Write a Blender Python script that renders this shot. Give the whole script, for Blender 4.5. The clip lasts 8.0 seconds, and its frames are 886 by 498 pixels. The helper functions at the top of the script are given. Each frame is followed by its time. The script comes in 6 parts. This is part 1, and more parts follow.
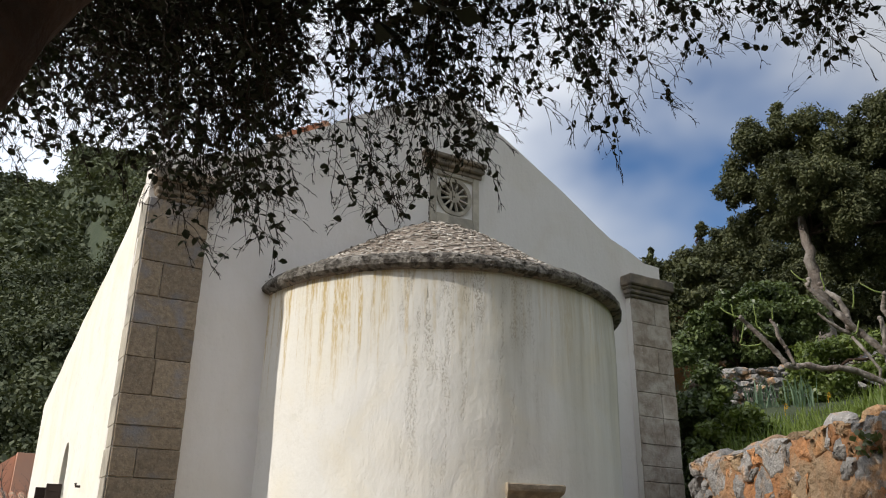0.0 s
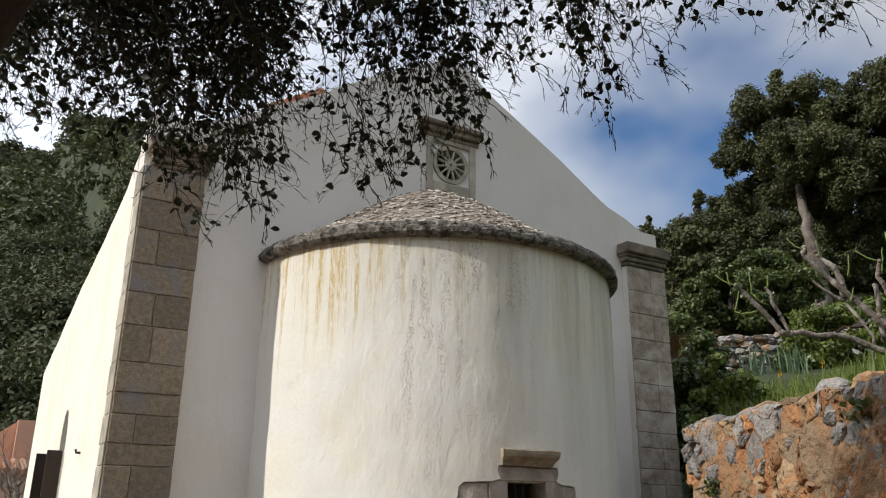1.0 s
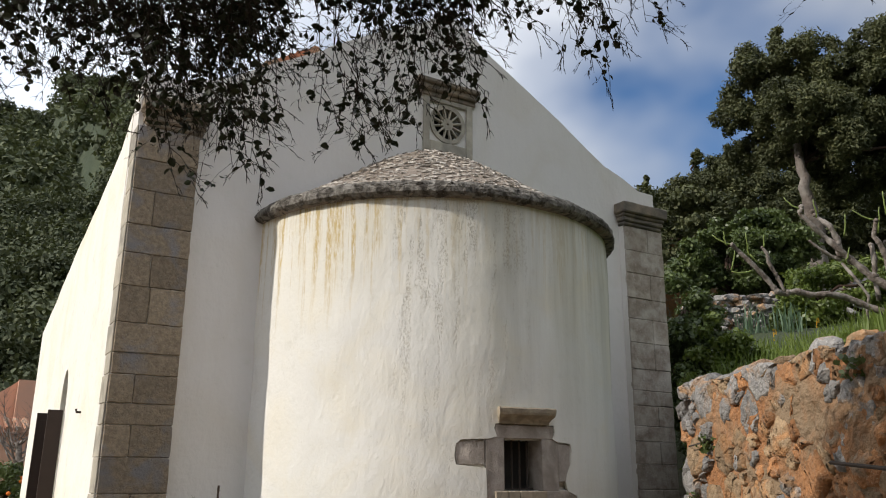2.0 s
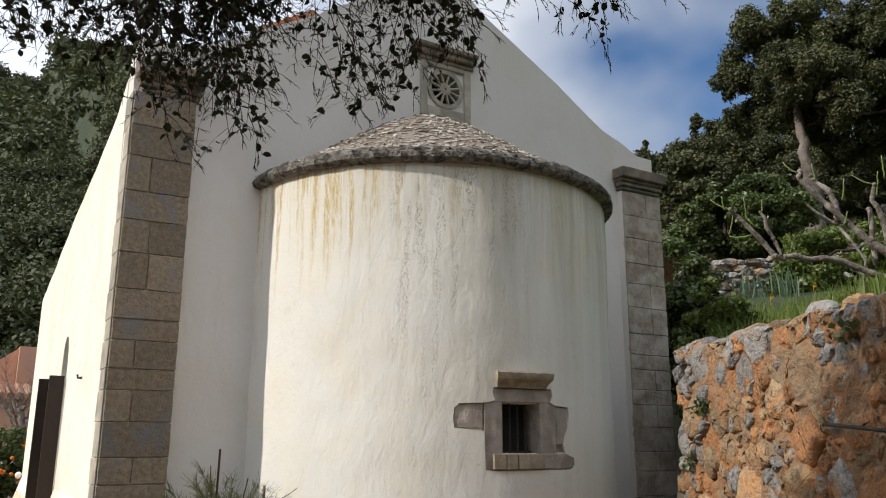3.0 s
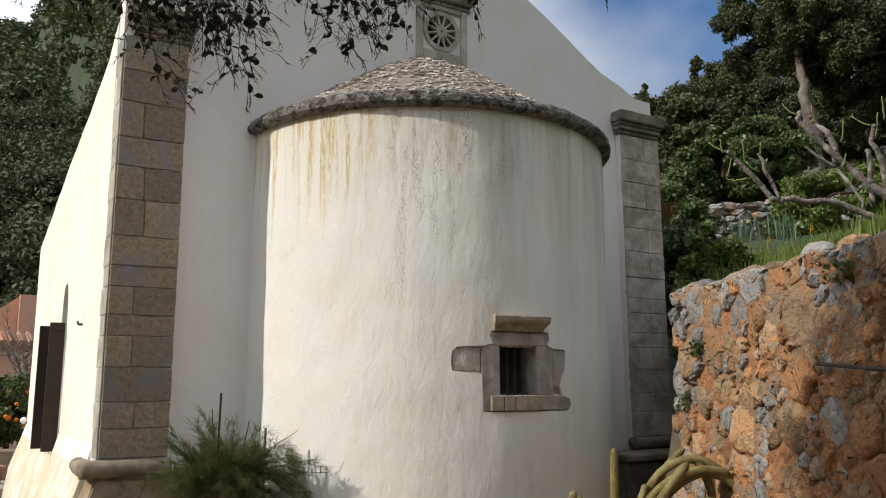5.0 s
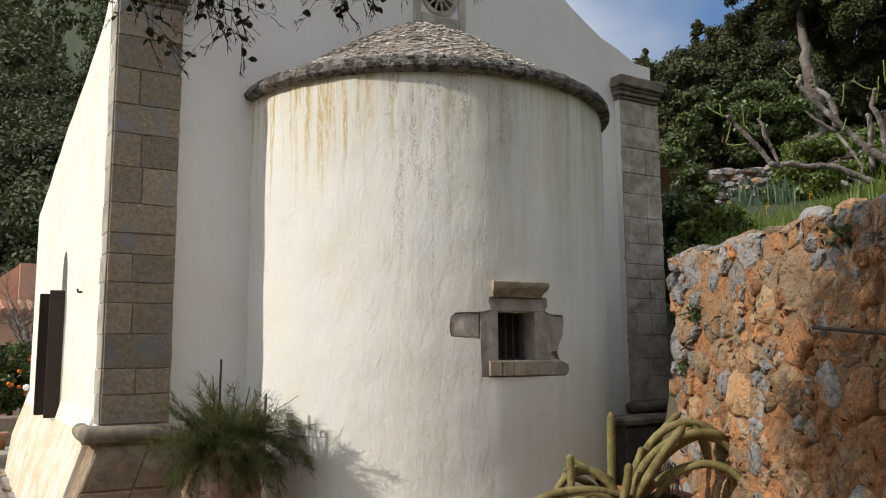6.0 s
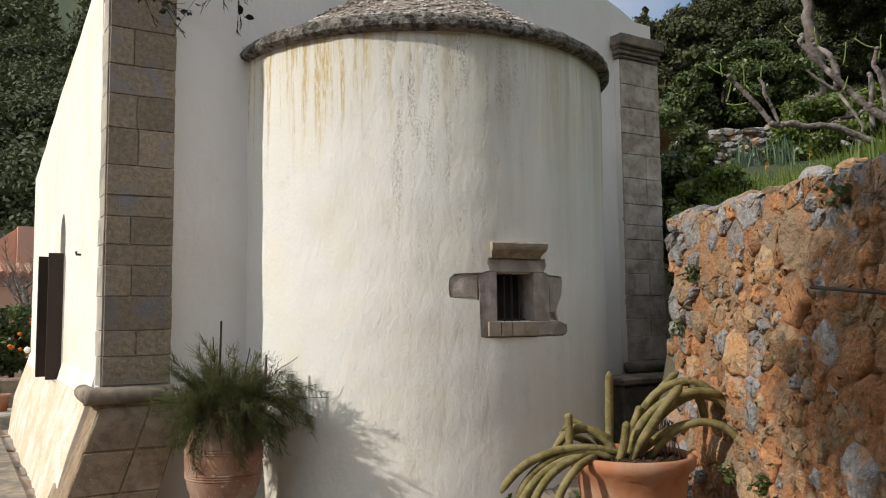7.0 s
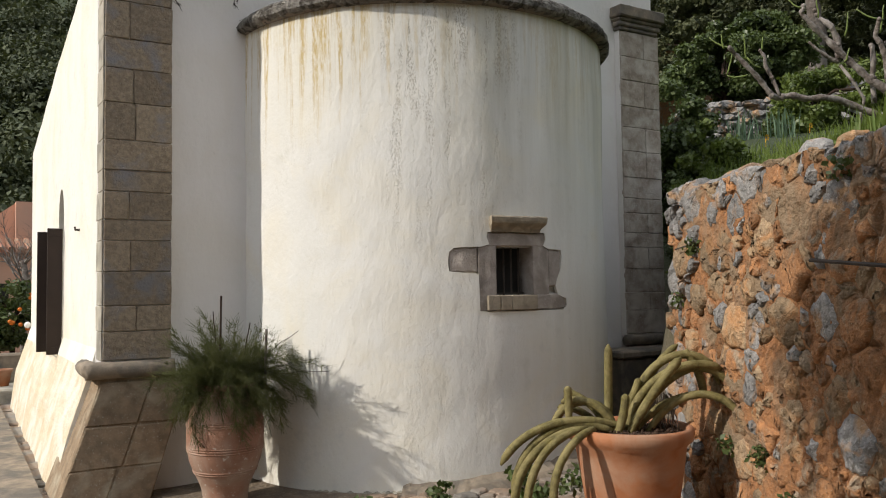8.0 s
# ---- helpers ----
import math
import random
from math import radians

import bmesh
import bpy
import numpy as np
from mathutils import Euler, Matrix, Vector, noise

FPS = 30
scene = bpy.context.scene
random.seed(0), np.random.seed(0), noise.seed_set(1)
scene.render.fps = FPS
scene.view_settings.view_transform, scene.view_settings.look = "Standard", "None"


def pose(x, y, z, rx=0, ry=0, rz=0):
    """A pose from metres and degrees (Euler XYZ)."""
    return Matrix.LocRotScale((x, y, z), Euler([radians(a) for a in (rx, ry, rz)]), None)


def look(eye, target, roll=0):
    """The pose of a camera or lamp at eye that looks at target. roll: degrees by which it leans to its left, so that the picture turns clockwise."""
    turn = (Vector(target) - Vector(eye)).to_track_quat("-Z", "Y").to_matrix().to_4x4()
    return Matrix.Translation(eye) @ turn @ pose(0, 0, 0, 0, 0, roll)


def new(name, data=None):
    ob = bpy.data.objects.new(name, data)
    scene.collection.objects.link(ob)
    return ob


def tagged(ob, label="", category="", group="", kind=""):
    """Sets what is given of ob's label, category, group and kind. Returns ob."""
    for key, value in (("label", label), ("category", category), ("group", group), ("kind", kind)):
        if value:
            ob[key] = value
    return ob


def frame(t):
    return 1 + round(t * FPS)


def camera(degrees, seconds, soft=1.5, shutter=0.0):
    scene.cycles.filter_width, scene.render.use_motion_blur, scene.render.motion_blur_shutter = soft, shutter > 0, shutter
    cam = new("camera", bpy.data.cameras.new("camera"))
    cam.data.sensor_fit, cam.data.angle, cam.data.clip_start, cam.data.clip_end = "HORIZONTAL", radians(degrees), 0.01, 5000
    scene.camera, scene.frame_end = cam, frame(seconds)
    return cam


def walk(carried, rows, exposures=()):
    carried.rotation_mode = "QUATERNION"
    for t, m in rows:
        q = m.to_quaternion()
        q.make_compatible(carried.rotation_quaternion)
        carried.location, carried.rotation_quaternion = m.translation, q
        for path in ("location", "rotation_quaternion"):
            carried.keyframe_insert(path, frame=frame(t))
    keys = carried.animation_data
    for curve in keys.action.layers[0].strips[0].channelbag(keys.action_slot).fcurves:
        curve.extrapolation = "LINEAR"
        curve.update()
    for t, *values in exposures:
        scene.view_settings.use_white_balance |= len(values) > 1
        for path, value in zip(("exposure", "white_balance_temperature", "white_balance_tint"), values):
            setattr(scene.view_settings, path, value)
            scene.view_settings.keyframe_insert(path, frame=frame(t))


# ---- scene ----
cam = camera(57.1, 8.0, soft=1.05)
PATH = [
    (0, (-1.12, -7.305, 1.595), (-0.175, -5.694, 2.312), 0.7),
    (0.5, (-1.109, -7.316, 1.596), (-0.159, -5.694, 2.281), 0.7),
    (1, (-1.105, -7.317, 1.59), (-0.143, -5.687, 2.234), 0.6),
    (1.5, (-1.101, -7.314, 1.594), (-0.127, -5.672, 2.192), 0.5),
    (3, (-1.098, -7.32, 1.588), (-0.1, -5.652, 2.058), 0.2),
    (3.5, (-1.087, -7.335, 1.589), (-0.086, -5.66, 2.028), 0.1),
    (4, (-1.088, -7.326, 1.586), (-0.081, -5.645, 1.99), 0.0),
    (4.5, (-1.09, -7.319, 1.581), (-0.078, -5.635, 1.953), -0.1),
    (6, (-1.077, -7.325, 1.566), (-0.055, -5.626, 1.828), -0.4),
    (6.5, (-1.081, -7.321, 1.566), (-0.053, -5.618, 1.776), -0.5),
    (7, (-1.08, -7.318, 1.562), (-0.049, -5.612, 1.731), -0.6),
    (7.5, (-1.081, -7.316, 1.569), (-0.048, -5.609, 1.701), -0.7),
    (8, (-1.081, -7.313, 1.564), (-0.046, -5.604, 1.669), -0.8),
]
walk(cam, [(t, look(eye, target, roll)) for t, eye, target, roll in PATH])

# ---- light ----
SUN_EL, SUN_TO = 33.0, Vector((-0.9895, 0.1445, 0.0))
sun_way = Vector((SUN_TO.x * math.cos(radians(SUN_EL)), SUN_TO.y * math.cos(radians(SUN_EL)), math.sin(radians(SUN_EL))))
sun = new("sun", bpy.data.lights.new("sun", "SUN"))
sun.matrix_world = look((0, 0, 30), Vector((0, 0, 30)) - sun_way)
sun.data.energy, sun.data.angle, sun.data.color = 3.5, radians(0.55), (1.0, 0.935, 0.84)

world = bpy.data.worlds.new("world")
scene.world = world
world.use_nodes = True
wn, wl = world.node_tree.nodes, world.node_tree.links
wn.clear()
w_out, w_bg = wn.new("ShaderNodeOutputWorld"), wn.new("ShaderNodeBackground")
w_sky, w_mix = wn.new("ShaderNodeTexSky"), wn.new("ShaderNodeMix")
w_sky.sky_type, w_sky.sun_disc = "NISHITA", False
w_sky.sun_elevation, w_sky.sun_rotation = radians(SUN_EL), math.atan2(SUN_TO.x, SUN_TO.y)
w_sky.air_density, w_sky.dust_density, w_sky.ozone_density = 1.0, 0.6, 2.0
w_co, w_map = wn.new("ShaderNodeTexCoord"), wn.new("ShaderNodeMapping")
w_map.inputs["Scale"].default_value = (1.0, 1.0, 1.35)
w_map.inputs["Location"].default_value = (0.35, 0.1, 0.2)
w_noise, w_ramp = wn.new("ShaderNodeTexNoise"), wn.new("ShaderNodeValToRGB")
w_noise.inputs["Scale"].default_value, w_noise.inputs["Detail"].default_value = 2.3, 4.0
w_noise.inputs["Roughness"].default_value, w_noise.inputs["Distortion"].default_value = 0.5, 0.0
w_ramp.color_ramp.elements[0].position, w_ramp.color_ramp.elements[1].position = 0.21, 0.43
w_mix.data_type = "RGBA"
w_bg.inputs["Strength"].default_value = 0.040
wl.new(w_co.outputs["Generated"], w_map.inputs["Vector"])
wl.new(w_map.outputs["Vector"], w_noise.inputs["Vector"])
wl.new(w_ramp.outputs["Color"], w_mix.inputs["Factor"])
w_gain, w_cloud = wn.new("ShaderNodeMix"), wn.new("ShaderNodeMix")
for node, kind, value in ((w_gain, "MULTIPLY", (2.0, 2.5, 3.0, 1)), (w_cloud, "ADD", (13.0, 13.1, 13.3, 1))):
    node.data_type, node.blend_type = "RGBA", kind
    node.inputs["Factor"].default_value, node.inputs["B"].default_value = 1.0, value
    wl.new(w_sky.outputs["Color"], node.inputs["A"])
# a clearing in the clouds over the slope, and brighter clouds on the sun's side
def sky_share(way, low, high, to_low, to_high):
    dot, share = wn.new("ShaderNodeVectorMath"), wn.new("ShaderNodeMapRange")
    dot.operation = "DOT_PRODUCT"
    dot.inputs[1].default_value = way
    share.interpolation_type = "SMOOTHSTEP"
    for key, value in (("From Min", low), ("From Max", high), ("To Min", to_low), ("To Max", to_high)):
        share.inputs[key].default_value = value
    wl.new(w_co.outputs["Generated"], dot.inputs[0])
    wl.new(dot.outputs["Value"], share.inputs["Value"])
    return share.outputs["Result"]


w_less = wn.new("ShaderNodeMath")
w_less.operation = "SUBTRACT"
wl.new(w_noise.outputs["Fac"], w_less.inputs[0])
wl.new(sky_share((0.707, 0.580, 0.405), 0.968, 0.999, 0.0, 0.15), w_less.inputs[1])
wl.new(w_less.outputs[0], w_ramp.inputs["Fac"])
w_glow = wn.new("ShaderNodeVectorMath")
w_glow.operation = "SCALE"
wl.new(w_cloud.outputs["Result"], w_glow.inputs[0])
# unseen clouds opposite the sun are dimmed to deepen the church's shaded side
wl.new(sky_share(tuple(sun_way), -0.90, 0.30, 0.12, 1.75), w_glow.inputs["Scale"])
wl.new(w_gain.outputs["Result"], w_mix.inputs["A"])
wl.new(w_glow.outputs["Vector"], w_mix.inputs["B"])
wl.new(w_mix.outputs["Result"], w_bg.inputs["Color"])
wl.new(w_bg.outputs["Background"], w_out.inputs["Surface"])

# ---- materials ----
def nodes_of(name):
    m = bpy.data.materials.new(name)
    m.use_nodes = True
    n, l = m.node_tree.nodes, m.node_tree.links
    return m, n, l, n["Principled BSDF"]


def noise_node(n, l, scale, detail=5.0, stretch=(1, 1, 1), rough=0.55, distort=0.0):
    geo, mp, nz = n.new("ShaderNodeNewGeometry"), n.new("ShaderNodeMapping"), n.new("ShaderNodeTexNoise")
    mp.inputs["Scale"].default_value = stretch
    nz.inputs["Scale"].default_value, nz.inputs["Detail"].default_value = scale, detail
    nz.inputs["Roughness"].default_value, nz.inputs["Distortion"].default_value = rough, distort
    l.new(geo.outputs["Position"], mp.inputs["Vector"])
    l.new(mp.outputs["Vector"], nz.inputs["Vector"])
    return nz.outputs["Fac"]


def ramp(n, l, fac, low, high, c0=(0, 0, 0, 1), c1=(1, 1, 1, 1)):
    r = n.new("ShaderNodeValToRGB")
    r.color_ramp.elements[0].position, r.color_ramp.elements[1].position = low, high
    r.color_ramp.elements[0].color, r.color_ramp.elements[1].color = c0, c1
    l.new(fac, r.inputs["Fac"])
    return r.outputs["Color"]


def mixed(n, l, fac, a, b, kind="MIX"):
    m = n.new("ShaderNodeMix")
    m.data_type, m.blend_type = "RGBA", kind
    for key, v in (("Factor", fac), ("A", a), ("B", b)):
        if isinstance(v, (int, float)):
            m.inputs[key].default_value = v
        elif isinstance(v, tuple):
            m.inputs[key].default_value = (*v[:3], 1)
        else:
            l.new(v, m.inputs[key])
    return m.outputs["Result"]


def math_node(n, l, op, a, b=0.0):
    m = n.new("ShaderNodeMath")
    m.operation, m.use_clamp = op, True
    for i, v in enumerate((a, b)):
        if isinstance(v, (int, float)):
            m.inputs[i].default_value = v
        else:
            l.new(v, m.inputs[i])
    return m.outputs[0]


def bumped(n, l, bsdf, height, strength, distance=0.02, after=None):
    b = n.new("ShaderNodeBump")
    b.inputs["Strength"].default_value, b.inputs["Distance"].default_value = strength, distance
    l.new(height, b.inputs["Height"])
    if after:
        l.new(after, b.inputs["Normal"])
    l.new(b.outputs["Normal"], bsdf.inputs["Normal"])
    return b.outputs["Normal"]


def surface(name, c1, c2, c3=None, s1=6.0, s2=1.2, rough=0.85, bump=0.5, bscale=45.0, bdist=0.01, vary=0.0, island=False, spots=None, spec=0.3, cut=(0.42, 0.62)):
    """A weathered surface: two tones by fine noise, a third by broad patches, small spots, relief."""
    m, n, l, b = nodes_of(name)
    col = mixed(n, l, ramp(n, l, noise_node(n, l, s1, 8.0), 0.35, 0.65), c1, c2)
    if c3:
        col = mixed(n, l, ramp(n, l, noise_node(n, l, s2, 5.0, distort=0.6), *cut), col, c3)
    if spots:
        col = mixed(n, l, ramp(n, l, noise_node(n, l, s1 * 5, 4.0), 0.62, 0.70), col, spots)
    if vary:
        src = n.new("ShaderNodeNewGeometry").outputs["Random Per Island"] if island else n.new("ShaderNodeObjectInfo").outputs["Random"]
        hsv, mr = n.new("ShaderNodeHueSaturation"), n.new("ShaderNodeMapRange")
        mr.inputs["To Min"].default_value, mr.inputs["To Max"].default_value = 1 - vary, 1 + vary
        l.new(src, mr.inputs["Value"])
        l.new(mr.outputs["Result"], hsv.inputs["Value"])
        l.new(col, hsv.inputs["Color"])
        col = hsv.outputs["Color"]
    l.new(col, b.inputs["Base Color"])
    b.inputs["Roughness"].default_value, b.inputs["Specular IOR Level"].default_value = rough, spec
    first = bumped(n, l, b, noise_node(n, l, bscale, 6.0), bump, bdist)
    bumped(n, l, b, noise_node(n, l, bscale / 6, 4.0), bump * 0.6, bdist * 3, first)
    return m


def leafy(name, c1, c2, vary=0.35, through_light=0.25, rough=0.5, s1=3.0):
    m, n, l, b = nodes_of(name)
    col = mixed(n, l, n.new("ShaderNodeNewGeometry").outputs["Random Per Island"], c1, c2)
    col = mixed(n, l, ramp(n, l, noise_node(n, l, s1, 3.0), 0.35, 0.7), col, tuple(v * (1 - vary) for v in c1))
    l.new(col, b.inputs["Base Color"])
    b.inputs["Roughness"].default_value, b.inputs["Specular IOR Level"].default_value = rough, 0.35
    tr, ad, out = n.new("ShaderNodeBsdfTranslucent"), n.new("ShaderNodeMixShader"), n["Material Output"]
    l.new(mixed(n, l, 0.5, col, (c2[0] * 1.5, c2[1] * 1.6, c2[2] * 0.6)), tr.inputs["Color"])
    ad.inputs["Fac"].default_value = through_light
    l.new(b.outputs["BSDF"], ad.inputs[1])
    l.new(tr.outputs["BSDF"], ad.inputs[2])
    l.new(ad.outputs["Shader"], out.inputs["Surface"])
    return m


def plaster_material(name, streaks, base=(0.77, 0.755, 0.71), warm=(0.77, 0.72, 0.60)):
    """Old limewash: broad warm patches, hair cracks, flaked pits, rain streaks that start under the eave, some painted
    as shade.
    """
    m, n, l, b = nodes_of(name)
    col = mixed(n, l, ramp(n, l, noise_node(n, l, 1.3, 5.0, distort=0.8), 0.45, 0.75), base, warm)
    col = mixed(n, l, ramp(n, l, noise_node(n, l, 7.0, 8.0), 0.58, 0.75), col, (0.70, 0.685, 0.63))
    pits = ramp(n, l, noise_node(n, l, 26.0, 3.0, (1, 1, 0.7)), 0.70, 0.74)
    if streaks:
        geo, off, sep, turn = n.new("ShaderNodeNewGeometry"), n.new("ShaderNodeVectorMath"), n.new("ShaderNodeSeparateXYZ"), n.new("ShaderNodeMath")
        off.operation, turn.operation = "MULTIPLY_ADD", "ARCTAN2"
        off.inputs[1].default_value, off.inputs[2].default_value = (1, -1, 1), (-3.15, 0.155, 0)
        l.new(geo.outputs["Position"], off.inputs[0])
        l.new(off.outputs["Vector"], sep.inputs["Vector"])
        l.new(sep.outputs["X"], turn.inputs[0])
        l.new(sep.outputs["Y"], turn.inputs[1])

        def rise(src, low, high):
            mr = n.new("ShaderNodeMapRange")
            l.new(src, mr.inputs["Value"])
            mr.inputs["From Min"].default_value, mr.inputs["From Max"].default_value = low, high
            return mr.outputs["Result"]

        def both(*fs):
            out = fs[0]
            for f in fs[1:]:
                out = math_node(n, l, "MULTIPLY", out, f)
            return out

        def round_share(low, high, soft, floor):
            """Share of the turn round the apse, in degrees, over which a stain is common."""
            return math_node(n, l, "ADD", both(rise(turn.outputs[0], math.radians(low - soft), math.radians(low)), rise(turn.outputs[0], math.radians(high + soft), math.radians(high)), 1.0 - floor), floor)

        height = sep.outputs["Z"]
        # broad dingy wash under the eave
        wash = both(ramp(n, l, noise_node(n, l, 2.4, 4.0, (1, 1, 0.12)), 0.36, 0.62), rise(height, 2.6, 4.1))
        col = mixed(n, l, both(wash, 0.5), col, (0.66, 0.60, 0.43))
        # ochre runs that thin out downwards
        runs = math_node(n, l, "ADD", noise_node(n, l, 17.0, 5.0, (1, 1, 0.03), 0.6), both(rise(height, 2.9, 4.05), 0.17))
        thin = noise_node(n, l, 46.0, 6.0, (1, 1, 0.22), 0.7)
        ochre = both(ramp(n, l, runs, 0.585, 0.70), ramp(n, l, thin, 0.36, 0.56), rise(height, 2.75, 3.5), round_share(-86, -46, 16, 0.42))
        col = mixed(n, l, both(ochre, 0.85), col, (0.50, 0.36, 0.13))
        # grey-green runs, thickened to the right to paint in that side's shade
        shaded_runs = both(ramp(n, l, noise_node(n, l, 4.5, 7.0, (1, 1, 0.06), 0.62), 0.36, 0.66), math_node(n, l, "ADD", both(rise(height, 2.0, 3.9), 0.75), 0.25), round_share(-12, 90, 24, 0.06))
        col = mixed(n, l, both(shaded_runs, 0.70), col, (0.40, 0.385, 0.31))
        # flaked paint in upright trails
        flake = ramp(n, l, noise_node(n, l, 78.0, 5.0, (1, 1, 0.55), 0.62), 0.50, 0.57)
        trail = ramp(n, l, noise_node(n, l, 11.0, 6.0, (1, 1, 0.13), 0.65), 0.50, 0.60)
        chips = both(flake, trail, math_node(n, l, "ADD", both(rise(height, 1.9, 3.7), 0.8), 0.2), round_share(-34, -8, 9, 0.20))
        col = mixed(n, l, both(chips, 0.62), col, (0.36, 0.31, 0.23))
    col = mixed(n, l, math_node(n, l, "MULTIPLY", pits, 0.25), col, (0.50, 0.46, 0.38))
    l.new(col, b.inputs["Base Color"])
    b.inputs["Roughness"].default_value, b.inputs["Specular IOR Level"].default_value = 0.9, 0.2
    first = bumped(n, l, b, noise_node(n, l, 2.6, 3.0, (1, 1, 0.45)), 0.35, 0.05)
    first = bumped(n, l, b, noise_node(n, l, 9.0, 4.0, (1, 1, 0.5), 0.6, 0.4), 0.34, 0.022, first)
    second = bumped(n, l, b, noise_node(n, l, 24.0, 6.0), 0.32, 0.012, first)
    third = bumped(n, l, b, pits, 0.35, -0.004, second)
    if streaks:
        bumped(n, l, b, chips, 0.7, -0.006, third)
    return m


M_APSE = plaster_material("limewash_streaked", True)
# gable limewash toned darker than the side's, its shade put into the colour
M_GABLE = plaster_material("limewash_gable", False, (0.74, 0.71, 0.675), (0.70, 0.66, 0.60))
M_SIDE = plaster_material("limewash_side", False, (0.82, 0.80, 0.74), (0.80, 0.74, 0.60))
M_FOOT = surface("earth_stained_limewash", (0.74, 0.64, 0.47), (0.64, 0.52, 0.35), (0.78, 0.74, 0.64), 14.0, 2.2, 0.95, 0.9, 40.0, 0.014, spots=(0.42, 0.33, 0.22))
M_ASHLAR = surface("ashlar_stone", (0.32, 0.255, 0.18), (0.205, 0.163, 0.118), (0.225, 0.215, 0.215), 26.0, 3.4, 0.9, 0.9, 60.0, 0.010, 0.18, spots=(0.46, 0.42, 0.36), cut=(0.50, 0.66))
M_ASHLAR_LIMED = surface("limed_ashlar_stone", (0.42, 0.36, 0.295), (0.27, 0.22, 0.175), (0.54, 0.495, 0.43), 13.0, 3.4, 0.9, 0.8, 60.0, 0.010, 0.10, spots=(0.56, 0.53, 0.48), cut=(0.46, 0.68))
M_PLINTH = surface("plinth_stone", (0.31, 0.225, 0.145), (0.19, 0.14, 0.09), (0.39, 0.33, 0.24), 11.0, 3.0, 0.9, 0.8, 50.0, 0.012, 0.14, spots=(0.38, 0.34, 0.27), cut=(0.5, 0.68))
M_MOULD = surface("moulding_stone", (0.32, 0.26, 0.195), (0.22, 0.18, 0.135), (0.14, 0.125, 0.105), 12.0, 3.0, 0.9, 0.6, 60.0, 0.008, 0.1)
M_PALE = surface("pale_stone", (0.50, 0.46, 0.38), (0.40, 0.36, 0.29), (0.28, 0.26, 0.22), 8.0, 3.0, 0.9, 0.6, 70.0, 0.006, 0.12)
M_SILL = surface("sill_stone", (0.42, 0.355, 0.265), (0.34, 0.285, 0.21), (0.25, 0.21, 0.16), 10.0, 9.0, 0.9, 0.6, 70.0, 0.006, 0.06)
M_JAMB = surface("jamb_stone", (0.46, 0.405, 0.36), (0.36, 0.315, 0.28), (0.27, 0.235, 0.205), 14.0, 5.0, 0.9, 0.8, 70.0, 0.008, 0.08, spots=(0.47, 0.43, 0.38))
M_ROOF = surface("lichen_roof", (0.24, 0.19, 0.15), (0.13, 0.105, 0.085), (0.30, 0.25, 0.205), 16.0, 4.0, 0.95, 1.0, 60.0, 0.02, spots=(0.46, 0.43, 0.385))
M_CHIP = surface("roof_chip", (0.33, 0.285, 0.235), (0.17, 0.14, 0.115), (0.47, 0.43, 0.38), 16.0, 6.0, 0.95, 0.8, 60.0, 0.01, 0.45, island=True, spots=(0.52, 0.49, 0.44))
M_EAVE = surface("eave_crust", (0.10, 0.088, 0.074), (0.04, 0.034, 0.028), (0.27, 0.25, 0.22), 38.0, 12.0, 0.95, 1.0, 50.0, 0.03)
M_TILE = surface("roof_tile", (0.42, 0.16, 0.08), (0.30, 0.12, 0.07), (0.35, 0.25, 0.17), 9.0, 3.0, 0.85, 0.4, 60.0, 0.006, 0.25)
M_MORTAR = surface("earth_mortar", (0.41, 0.195, 0.084), (0.26, 0.128, 0.062), (0.27, 0.195, 0.125), 22.0, 2.2, 0.95, 1.0, 42.0, 0.024, spots=(0.33, 0.27, 0.20), cut=(0.46, 0.62))
M_RUBBLE = surface("rubble_ochre", (0.43, 0.205, 0.088), (0.29, 0.150, 0.074), (0.32, 0.25, 0.18), 22.0, 6.0, 0.9, 1.0, 38.0, 0.030, 0.34, cut=(0.50, 0.62), spots=(0.44, 0.33, 0.22))
M_RUBBLE_TAN = surface("rubble_tan", (0.41, 0.29, 0.175), (0.26, 0.185, 0.115), (0.40, 0.215, 0.10), 22.0, 6.0, 0.9, 1.0, 38.0, 0.030, 0.30, cut=(0.46, 0.62), spots=(0.42, 0.36, 0.28))
M_RUBBLE_GREY = surface("rubble_grey", (0.33, 0.315, 0.30), (0.20, 0.195, 0.19), (0.37, 0.23, 0.13), 20.0, 5.5, 0.9, 1.0, 38.0, 0.028, 0.30, cut=(0.52, 0.64), spots=(0.48, 0.47, 0.44))
M_PAVE = surface("paving_stone", (0.26, 0.235, 0.20), (0.19, 0.175, 0.155), (0.28, 0.20, 0.14), 6.0, 2.0, 0.8, 0.5, 45.0, 0.01, 0.25)
M_IRON = surface("old_iron", (0.035, 0.03, 0.028), (0.06, 0.045, 0.035), None, 20.0, 2.0, 0.6, 0.3, 80.0, 0.003)
# near-black that stands in for unlit insides
M_DARK = surface("dark_inside", (0.03, 0.028, 0.025), (0.02, 0.02, 0.018), None, 5.0, 2.0, 0.9, 0.2)
M_SHUTTER = surface("shutter_paint", (0.035, 0.022, 0.017), (0.028, 0.018, 0.014), None, 8.0, 2.0, 0.55, 0.15, 90.0, 0.002)
M_TERRA = surface("terracotta", (0.43, 0.165, 0.07), (0.34, 0.13, 0.057), (0.43, 0.25, 0.16), 8.0, 2.5, 0.8, 0.3, 70.0, 0.004, spots=None)
